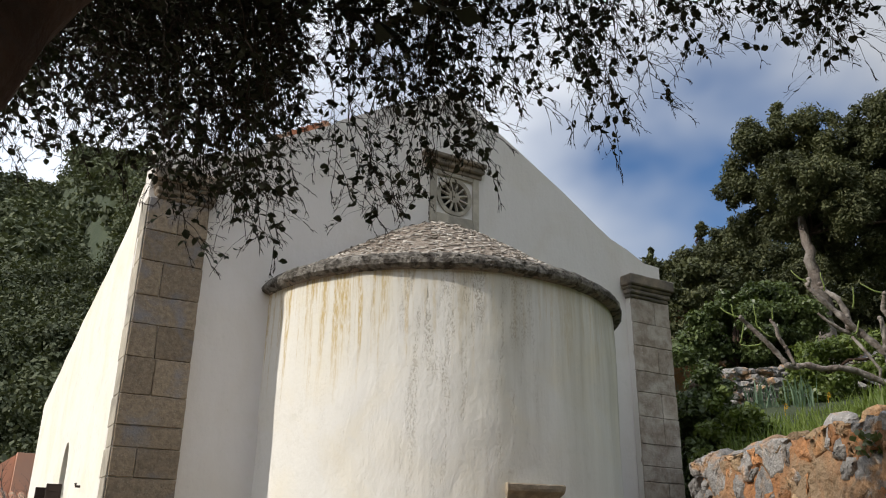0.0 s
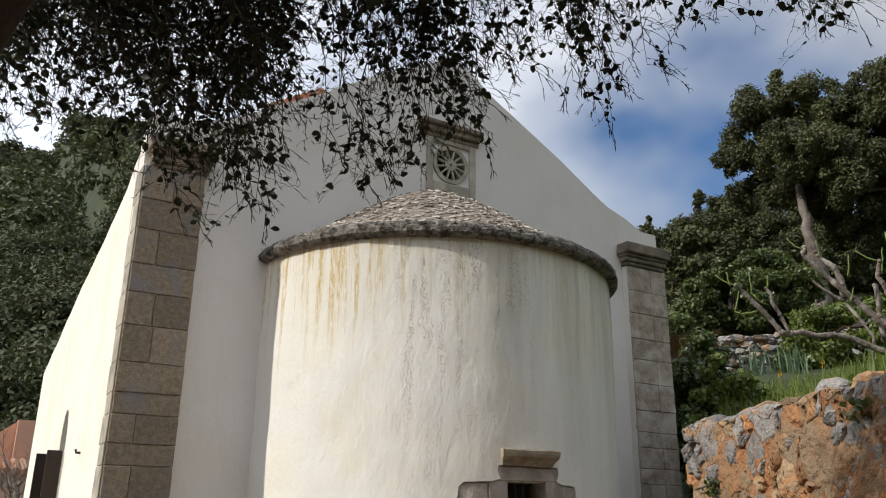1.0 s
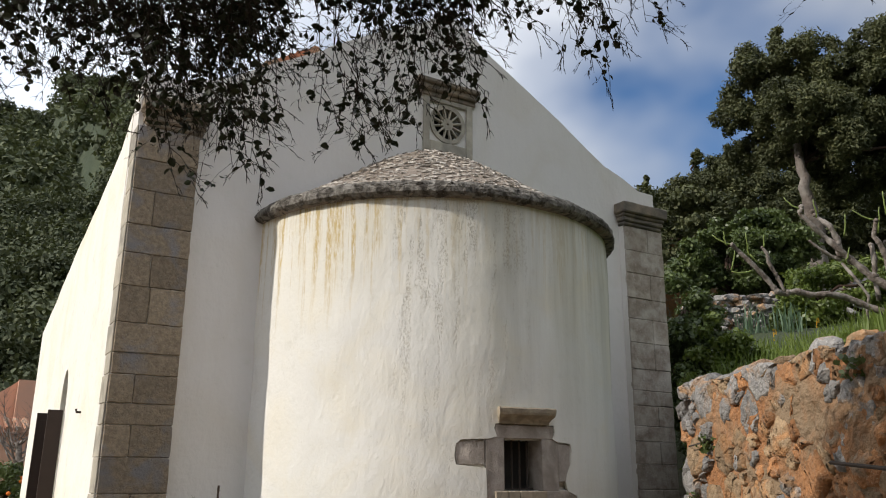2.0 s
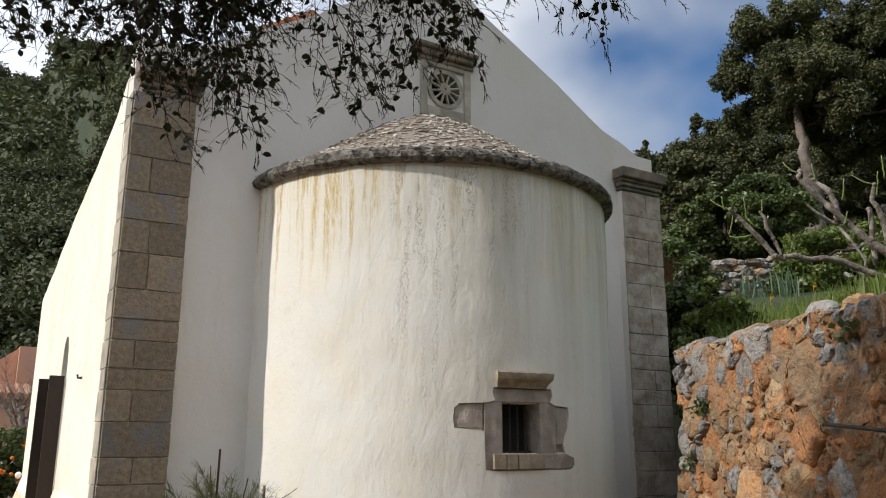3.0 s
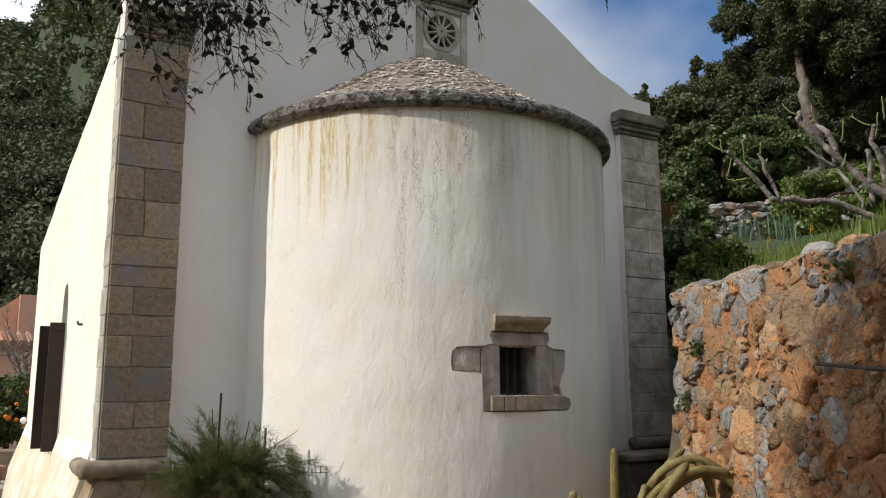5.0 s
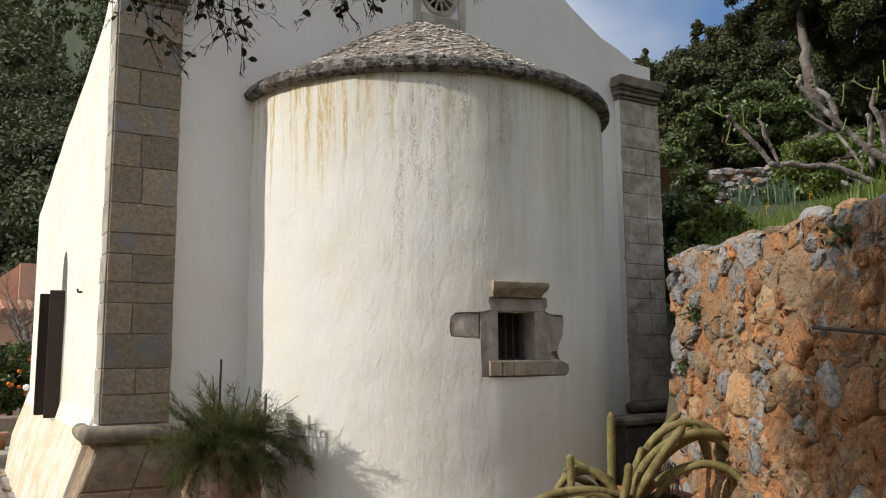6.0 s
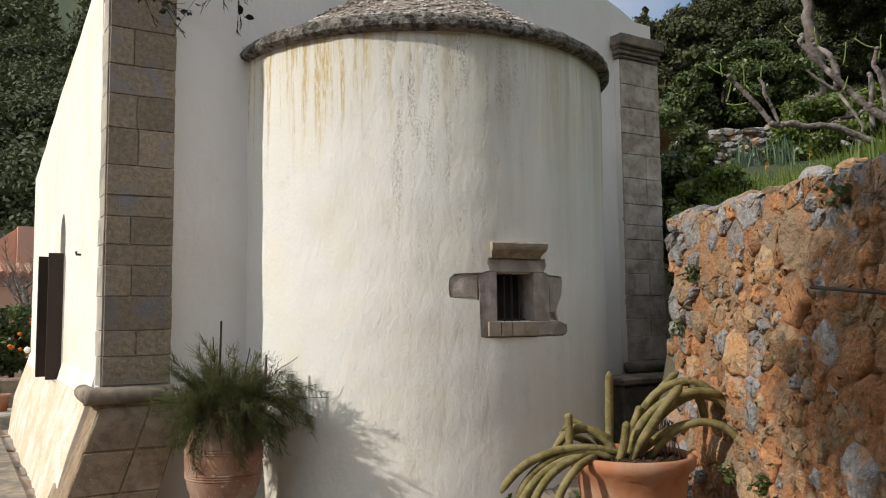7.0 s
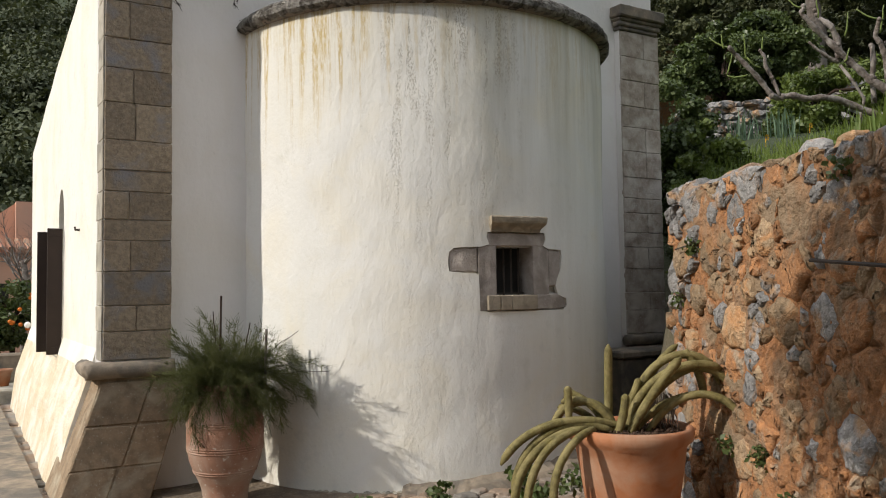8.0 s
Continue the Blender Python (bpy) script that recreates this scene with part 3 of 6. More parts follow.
def build_plinth():
    """The flaring stone foot under the sunny corner pilaster, and the block under the far one."""
    rnd = random.Random(5)
    core = bmesh.new()
    rows = []
    for z in (-0.15, 0.0, 0.25, 0.5, 0.75, 0.90):
        k = (0.92 - z) / 0.92
        xl = -0.33 * k ** 1.05
        yf = -0.10 - 0.16 * k
        xr = 0.71 - 0.33 * k
        rows.append([core.verts.new(p) for p in ((xl, yf, z), (xr, yf, z), (xr + 0.02, -0.002, z), (xl - 0.005, 0.55, z))])
    for a, b in zip(rows, rows[1:]):
        for i in range(4):
            j = (i + 1) % 4
            core.faces.new((a[i], a[j], b[j], b[i]))
    core.faces.new(rows[0][::-1])
    core.faces.new(rows[-1])
    foot = part("plinth", core, M_PLINTH, church, "battered stone plinth under the corner")
    z = -0.12
    for row, h in enumerate((0.30, 0.33, 0.36)):
        k0, k1 = (0.92 - z) / 0.92, (0.92 - min(z + h, 0.90)) / 0.92
        cut = rnd.uniform(0.3, 0.65)
        for a, b in ((0.0, cut), (cut, 1.0)):
            bm = bmesh.new()
            vs = []
            for k, zz in ((k0, z + 0.004), (k1, min(z + h, 0.90) - 0.004)):
                xl, xr, yf = -0.335 * k ** 1.05, 0.715 - 0.33 * k, -0.112 - 0.165 * k
                for u in (a + 0.006, b - 0.006):
                    for dy in (0.0, 0.1):
                        vs.append(bm.verts.new((xl + (xr - xl) * u, yf + dy, zz)))
            for f in ((0, 2, 6, 4), (1, 5, 7, 3), (0, 1, 3, 2), (4, 6, 7, 5), (0, 4, 5, 1), (2, 3, 7, 6)):
                bm.faces.new([vs[i] for i in f])
            bmesh.ops.bevel(bm, geom=list(bm.edges), offset=0.01, segments=1, affect="EDGES")
            part("block", roughen(bm, 0.010, 7.0, z), M_PLINTH, foot)
        z += h
    far = part("plinth", roughen(boxed(5.25, 6.5, -0.62, -0.13, -0.15, 0.80, bevel=0.02), 0.01, 5.0), M_MOULD, church, "stone block plinth")
    part("capstone", roughen(boxed(5.22, 6.52, -0.66, -0.12, 0.80, 0.88, bevel=0.02), 0.008, 5.0), M_MOULD, far)


build_plinth()


def build_apse():
    bm, rings = bmesh.new(), []
    steps, zs = 132, [-0.2 + (4.06 + 0.2) * k / 70 for k in range(71)]
    for r0, order in ((AR, zs), (AR - 0.45, zs[::-1])):
        for z in order:
            ring = []
            for i in range(steps + 1):
                a = -97 + 194 * i / steps
                p = on_apse(a, z, r0)
                if r0 == AR:
                    w = 0.016 * noise.noise(p * 1.3) + 0.006 * noise.noise(p * 4.0) + 0.02 * smooth(0.7, 0.0, z)
                    p = on_apse(a, z, r0 + w)
                ring.append(bm.verts.new(p))
            rings.append(ring)
    rings.append(rings[0])
    for lo, hi in zip(rings, rings[1:]):
        for i in range(steps):
            bm.faces.new((lo[i], lo[i + 1], hi[i + 1], hi[i]))
    for i in (0, steps):
        bm.faces.new([ring[i] for ring in rings[:-1]])
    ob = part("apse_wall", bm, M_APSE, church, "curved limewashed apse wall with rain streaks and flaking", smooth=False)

    def wedge(outline, r0, r1):
        cut = bmesh.new()
        lo, hi = [cut.verts.new(on_apse(a, z, r0)) for a, z in outline], [cut.verts.new(on_apse(a, z, r1)) for a, z in outline]
        cut.faces.new(lo)
        cut.faces.new(hi[::-1])
        for k in range(len(outline)):
            j = (k + 1) % len(outline)
            cut.faces.new((lo[j], lo[k], hi[k], hi[j]))
        bmesh.ops.triangulate(cut, faces=list(cut.faces))
        bmesh.ops.recalc_face_normals(cut, faces=cut.faces)
        return cut

    # bared stone round the window: an uneven patch where the plaster stops
    bare = [(-22.2, 1.73), (-22.6, 1.80), (-22.2, 1.89), (-21.0, 1.925), (-14.0, 1.935), (-11.9, 1.955), (-12.6, 2.02), (-12.2, 2.06), (4.9, 2.06), (5.2, 2.0), (4.4, 1.95), (6.0, 1.925),
            (10.9, 1.915), (11.3, 1.86), (10.9, 1.75), (9.2, 1.66), (8.7, 1.60), (9.4, 1.53), (12.9, 1.49), (13.1, 1.43), (11.5, 1.395), (-12.6, 1.395), (-14.5, 1.40), (-14.8, 1.705)]
    carve(ob, wedge(bare, AR - 0.03, AR + 0.3)).data.materials.append(M_APSE)
    carve(ob, wedge([(-9.9, 1.53), (1.2, 1.53), (1.2, 1.935), (-9.9, 1.935)], AR - 1.0, AR + 0.3)).data.materials.append(M_APSE)
    ob.data.shade_smooth()
    ob.data.set_sharp_from_angle(angle=radians(35))

    window = part("apse_window", wedge([(-9.7, 1.535), (1.0, 1.535), (1.0, 1.55), (-9.7, 1.55)], AR - 0.17, AR - 0.14), M_IRON, church, "dark unglazed opening behind iron bars")
    for k in range(4):
        bm = bmesh.new()
        a = -8.0 + 7.3 * k / 3
        tube(bm, [on_apse(a, 1.53, AR - 0.15), on_apse(a, 1.94, AR - 0.15)], 0.009, 6)
        part("bar", bm, M_IRON, window)

    def curved(a0, a1, z0, z1, r0, r1, bev=0.008, rough=0.004, n=6):
        bm = bmesh.new()
        cols = []
        for i in range(n + 1):
            a = a0 + (a1 - a0) * i / n
            cols.append([bm.verts.new(on_apse(a, z, r)) for r, z in ((r0, z0), (r1, z0), (r1, z1), (r0, z1))])
        for a, b in zip(cols, cols[1:]):
            for i in range(4):
                j = (i + 1) % 4
                bm.faces.new((a[i], a[j], b[j], b[i]))
        bm.faces.new(cols[0][::-1])
        bm.faces.new(cols[-1])
        bmesh.ops.recalc_face_normals(bm, faces=bm.faces)
        bmesh.ops.bevel(bm, geom=[e for e in bm.edges if e.calc_face_angle(0) > 0.8], offset=bev, segments=1, affect="EDGES")
        return roughen(bm, rough, 12.0, a0)

    # added dark sheet close behind the bars, in place of inside shade
    part("pane", wedge([(-9.7, 1.54), (1.0, 1.54), (1.0, 1.93), (-9.7, 1.93)], AR - 0.215, AR - 0.20), M_DARK, window)
    surround = part("window_surround", curved(-14.75, -9.85, 1.40, 1.945, AR - 0.38, AR - 0.012, 0.005), M_JAMB, church, "worn stone window surround with bared plaster edge")
    part("jamb", curved(1.15, 6.45, 1.53, 1.945, AR - 0.38, AR - 0.012, 0.005), M_JAMB, surround)
    part("jamb_stone", curved(-22.3, -14.7, 1.722, 1.93, AR - 0.12, AR - 0.012, 0.012, 0.008, 12), M_JAMB, surround)
    part("jamb_stone", curved(6.4, 11.0, 1.60, 1.915, AR - 0.12, AR - 0.012, 0.012, 0.009, 10), M_JAMB, surround)
    part("jamb_stone", curved(1.75, 12.9, 1.402, 1.535, AR - 0.12, AR - 0.010, 0.012, 0.009, 12), M_JAMB, surround)
    part("lintel", curved(-12.3, 5.0, 1.94, 2.055, AR - 0.38, AR - 0.008), M_JAMB, surround)
    # cornice: one worn stone, a cavetto under a thin slab
    bm, cols, prof = bmesh.new(), [], ((-0.10, 2.056), (0.012, 2.056), (0.020, 2.075), (0.040, 2.100), (0.072, 2.122), (0.082, 2.130), (0.090, 2.150), (0.092, 2.178), (0.080, 2.190), (-0.10, 2.192))
    for i in range(25):
        k = i / 24 * 2 - 1
        cols.append([bm.verts.new(on_apse(-4.35 + k * (6.9 + max(0.0, out) * 10.0), z, AR + out)) for out, z in prof])
    for a, b in zip(cols, cols[1:]):
        for i in range(len(prof)):
            j = (i + 1) % len(prof)
            bm.faces.new((a[i], a[j], b[j], b[i]))
    bm.faces.new(cols[0][::-1])
    bm.faces.new(cols[-1])
    part("cornice", roughen(roughen(bm, 0.006, 9.0), 0.004, 30.0), M_SILL, surround, "pale moulded cornice stone with a worn dark edge")
    for a, b in ((-12.6, -9.3), (-9.2, -6.2), (-6.1, 1.7)):
        part("sill_stone", curved(a + 0.06, b - 0.06, 1.405, 1.528, AR - 0.38, AR + 0.025, 0.005, 0.003), M_SILL, surround)
    return ob


apse = build_apse()


def build_apse_roof():
    prof = [(1.80, 3.985), (1.93, 3.970), (1.98, 3.982), (2.005, 4.015), (2.00, 4.055), (1.965, 4.09), (1.86, 4.14), (1.60, 4.29), (1.25, 4.52), (0.9, 4.755), (0.55, 4.97), (0.28, 5.10), (0.02, 5.17)]
    roof = part("apse_roof", lathe(prof, (AX, AY, 0), 150, -100, 100, 0.012), M_ROOF, church, "half-cone roof of weathered lichen-covered stone chips", smooth=True)
    lip = lathe([(1.78, 3.985), (1.93, 3.972), (1.98, 3.980), (2.008, 4.005), (2.012, 4.045), (1.99, 4.085), (1.94, 4.125), (1.85, 4.150)], (AX, AY, 0), 220, -98, 98, 0.010)
    for v in lip.verts:
        v.co += Vector(noise.noise_vector(v.co * 13.0)) * 0.007 + Vector(noise.noise_vector(v.co * 37.0)) * 0.006
    part("eave", lip, M_EAVE, roof, "dark crusted eave lip")
    # broken stone along the eave
    rnd = random.Random(11)
    bm = bmesh.new()
    for k in range(500):
        a = rnd.uniform(-96, 96)
        r, z = rnd.uniform(1.985, 2.005), rnd.uniform(3.995, 4.085)
        made = bmesh.ops.create_icosphere(bm, subdivisions=1, radius=rnd.uniform(0.005, 0.013))["verts"]
        m = Matrix.Translation(on_apse(a, z, r)) @ Matrix.Rotation(radians(a), 4, "Z") @ Matrix.Diagonal((1.5, 0.8, 0.7, 1))
        for v in made:
            v.co = m @ (v.co * rnd.uniform(0.75, 1.25))
    tagged(part("eave_crust", bm, M_EAVE, roof, "dark crusted eave edge"), kind="stuff")
    # courses of small chips
    shapes = []
    for s in range(6):
        bm = boxed(-0.5, 0.5, -0.5, 0.5, -0.5, 0.5, bevel=0.12)
        roughen(bm, 0.16, 2.0, s * 7.7)
        me = bpy.data.meshes.new("chip")
        bm.to_mesh(me)
        bm.free()
        me.materials.append(M_CHIP)
        shapes.append(me)
    inv, near, joined = home(roof), 0, bmesh.new()
    for k in range(34):
        u = (k + 0.3) / 34
        r = 1.95 * (1 - u) + 0.12 * u
        z = np.interp(r, [0.02, 0.28, 0.55, 0.9, 1.25, 1.6, 1.86, 1.96], [5.17, 5.10, 4.97, 4.755, 4.52, 4.29, 4.14, 4.09])
        count = max(4, int(r * math.radians(186) / 0.066))
        for i in range(count):
            if rnd.random() < 0.30:
                continue
            a = -93 + 186 * (i + rnd.uniform(0.1, 0.9)) / count
            rr = max(0.05, r + rnd.uniform(-0.045, 0.045))
            m = Matrix.Translation(on_apse(a, float(z) + 0.002 + rnd.uniform(-0.004, 0.006) - (rr - r) * 0.68, rr)) @ Matrix.Rotation(radians(a + rnd.uniform(-38, 38)), 4, "Z")
            m = m @ Matrix.Rotation(radians(35 + rnd.uniform(-9, 9)), 4, "X") @ Matrix.Diagonal((rnd.uniform(0.025, 0.085), rnd.uniform(0.02, 0.05), rnd.uniform(0.008, 0.018), 1))
            if -62 < a < 12 and k < 11 and near < 300:
                ob = new("chip", rnd.choice(shapes))
                ob.parent, ob.matrix_parent_inverse, ob.matrix_basis = roof, inv, m
                near += 1
            else:
                me = rnd.choice(shapes)
                vs = [joined.verts.new(m @ v.co) for v in me.vertices]
                for p in me.polygons:
                    joined.faces.new([vs[j] for j in p.vertices])
    tagged(part("chip_rest", joined, M_CHIP, roof), kind="stuff")


build_apse_roof()


def build_rosette():
    ros = part("rose_window", roughen(boxed(2.975, 3.06, -0.03, -0.004, 5.14, 5.80, bevel=0.008), 0.004), M_PALE, church, "pierced stone rose window in a square moulded frame")
    part("frame", roughen(boxed(3.545, 3.63, -0.03, -0.004, 5.14, 5.80, bevel=0.008), 0.004), M_PALE, ros)
    part("frame", roughen(boxed(3.061, 3.544, -0.03, -0.004, 5.14, 5.27, bevel=0.008), 0.004), M_PALE, ros)
    part("frame", roughen(boxed(3.061, 3.544, -0.03, -0.004, 5.745, 5.80, bevel=0.008), 0.004), M_PALE, ros)
    for z0, z1, out in ((5.801, 5.86, 0.035), (5.861, 5.93, 0.08), (5.931, 5.985, 0.12)):
        part("cornice", roughen(boxed(2.93 - out * 0.6, 3.66 + out * 0.3, -out, -0.004, z0, z1, bevel=0.012), 0.005), M_MOULD, ros)

    def ring(r0, r1, y0, y1, n=40):
        bm = lathe([(r0, y0), (r1, y0), (r1, y1), (r0, y1), (r0, y0)], steps=n)
        bmesh.ops.rotate(bm, verts=bm.verts, matrix=Matrix.Rotation(radians(90), 3, "X"))
        bmesh.ops.translate(bm, verts=bm.verts, vec=(3.30, 0.0, 5.51))
        bmesh.ops.remove_doubles(bm, verts=bm.verts, dist=1e-5)
        return bm
    part("rim", ring(0.185, 0.235, -0.03, 0.02), M_PALE, ros)
    part("hub", ring(0.014, 0.072, -0.03, 0.015, 24), M_PALE, ros)
    for k in range(12):
        a = math.tau * (k + 0.5) / 12
        bm = boxed(0.06, 0.19, -0.02, 0.02, -0.011, 0.011, bevel=0.005)
        bmesh.ops.rotate(bm, verts=bm.verts, matrix=Matrix.Rotation(a, 3, "Y"))
        bmesh.ops.translate(bm, verts=bm.verts, vec=(3.30, 0.004, 5.51))
        part("spoke", bm, M_PALE, ros)
    # dark sheet that paints the shade seen through the tracery
    part("backing", boxed(3.08, 3.52, 0.20, 0.22, 5.29, 5.73), M_DARK, ros)


build_rosette()


def build_shutters():
    """Two dark leaves standing open from the slit window in the sunny wall."""
    for x0, x1, y, z0, z1 in ((-0.165, -0.012, 2.66, 0.93, 2.33), (-0.215, -0.012, 3.26, 0.93, 2.33)):
        leaf = part("shutter", boxed(x0, x1, y, y + 0.035, z0, z1, bevel=0.004), M_SHUTTER, church, "dark brown painted shutter standing open")
        for z in (z0 + 0.02, (z0 + z1) / 2 - 0.03, z1 - 0.08):
            part("rail", boxed(x0 + 0.01, x1 - 0.01, y - 0.008, y - 0.0005, z, z + 0.06), M_SHUTTER, leaf)
    part("window_sill", roughen(boxed(-0.06, 0.3, 2.70, 3.22, 0.86, 0.915, bevel=0.01), 0.005), M_PALE, church, "stone sill under the slit window")


build_shutters()


# ---- irregular stone pieces ----
def scatter(rnd, u0, u1, v0, v1, r0, r1, tries):
    """Seeds with radii, none too near to another."""
    seeds = []
    for k in range(tries):
        r = r0 + (r1 - r0) * rnd.random() ** 2.2 * (1 - 0.75 * k / tries) if k > 40 else rnd.uniform(0.7, 1.0) * r1
        p = (rnd.uniform(u0, u1), rnd.uniform(v0, v1))
        if all((p[0] - a) ** 2 + (p[1] - b) ** 2 > (0.86 * (r + q)) ** 2 for a, b, q in seeds):
            seeds.append((*p, r))
    return seeds


def cells(seeds, u0, u1, v0, v1, gap):
    """A power diagram of the seeds: an outline for each one, drawn in by the joint and with its corners cut."""
    pts = np.array(seeds)
    for u, v, r in seeds:
        k = r * 2.4
        poly = [(max(u0, u - k), max(v0, v - k)), (min(u1, u + k), max(v0, v - k)), (min(u1, u + k), min(v1, v + k)), (max(u0, u - k), min(v1, v + k))]
        d2 = (pts[:, 0] - u) ** 2 + (pts[:, 1] - v) ** 2
        for j in np.argsort(d2)[1:18]:
            nx, ny = pts[j, 0] - u, pts[j, 1] - v
            c = (d2[j] + r * r - pts[j, 2] ** 2) / 2 - gap * math.sqrt(d2[j])
            out = []
            for i in range(len(poly)):
                a, b = poly[i], poly[(i + 1) % len(poly)]
                da, db = (a[0] - u) * nx + (a[1] - v) * ny - c, (b[0] - u) * nx + (b[1] - v) * ny - c
                if da <= 0:
                    out.append(a)
                if da * db < 0:
                    t = da / (da - db)
                    out.append((a[0] + (b[0] - a[0]) * t, a[1] + (b[1] - a[1]) * t))
            poly = out
            if len(poly) < 3:
                break
        if len(poly) < 3:
            continue
        cut = []
        for i in range(len(poly)):
            a, b = poly[i], poly[(i + 1) % len(poly)]
            if math.hypot(a[0] - b[0], a[1] - b[1]) < 0.012:
                cut.append(a)
                continue
            cut += [(a[0] * 0.9 + b[0] * 0.1, a[1] * 0.9 + b[1] * 0.1), (a[0] * 0.5 + b[0] * 0.5, a[1] * 0.5 + b[1] * 0.5), (a[0] * 0.1 + b[0] * 0.9, a[1] * 0.1 + b[1] * 0.9)]
        yield (u, v, r), cut


def stone(bm, outline, lift, to_world, rnd, jag=0.006, back=0.03, crown=0.5):
    """One stone with an uneven outline, chamfered edge and slightly domed face."""
    cu, cv = sum(p[0] for p in outline) / len(outline), sum(p[1] for p in outline) / len(outline)
    tilt_u, tilt_v = rnd.uniform(-0.14, 0.14), rnd.uniform(-0.14, 0.14)
    low, mid, top = [], [], []
    for u, v in outline:
        u, v = u + rnd.uniform(-jag, jag), v + rnd.uniform(-jag, jag)
        h = lift + (u - cu) * tilt_u + (v - cv) * tilt_v
        low.append(bm.verts.new(to_world(u, v, -back)))
        mid.append(bm.verts.new(to_world(u, v, max(0.002, h - 0.014))))
        top.append(bm.verts.new(to_world(cu + (u - cu) * 0.84, cv + (v - cv) * 0.84, max(0.006, h + rnd.uniform(-0.004, 0.004)))))
    inner = [bm.verts.new(to_world(cu + (u - cu) * 0.45 + rnd.uniform(-jag, jag), cv + (v - cv) * 0.45 + rnd.uniform(-jag, jag), max(0.006, lift + ((u - cu) * tilt_u + (v - cv) * tilt_v) * 0.45 + 0.010 * crown + rnd.uniform(-jag, jag) * 0.3))) for u, v in outline]
    mid_v = bm.verts.new(to_world(cu, cv, lift + 0.012 * crown + rnd.uniform(-0.006, 0.006)))
    n = len(outline)
    for i in range(n):
        j = (i + 1) % n
        bm.faces.new((low[i], low[j], mid[j], mid[i]))
        bm.faces.new((mid[i], mid[j], top[j], top[i]))
        bm.faces.new((top[i], top[j], inner[j], inner[i]))
        bm.faces.new((inner[i], inner[j], mid_v))
    return bm


# ---- retaining wall ----
WALL_OUT = Vector((-WALL_IN.x, -WALL_IN.y, 0))


def wall_top(l):
    return 2.25 + 0.06 * noise.noise(Vector((l * 2.1, 0.3, 0))) + 0.03 * noise.noise(Vector((l * 6.0, 2.3, 0)))


def wall_point(l, z, out):
    p = WALL_A + WALL_DIR * l
    lean = 0.03 * (2.3 - z)
    return Vector((p.x, p.y, z)) + WALL_OUT * (out + lean)


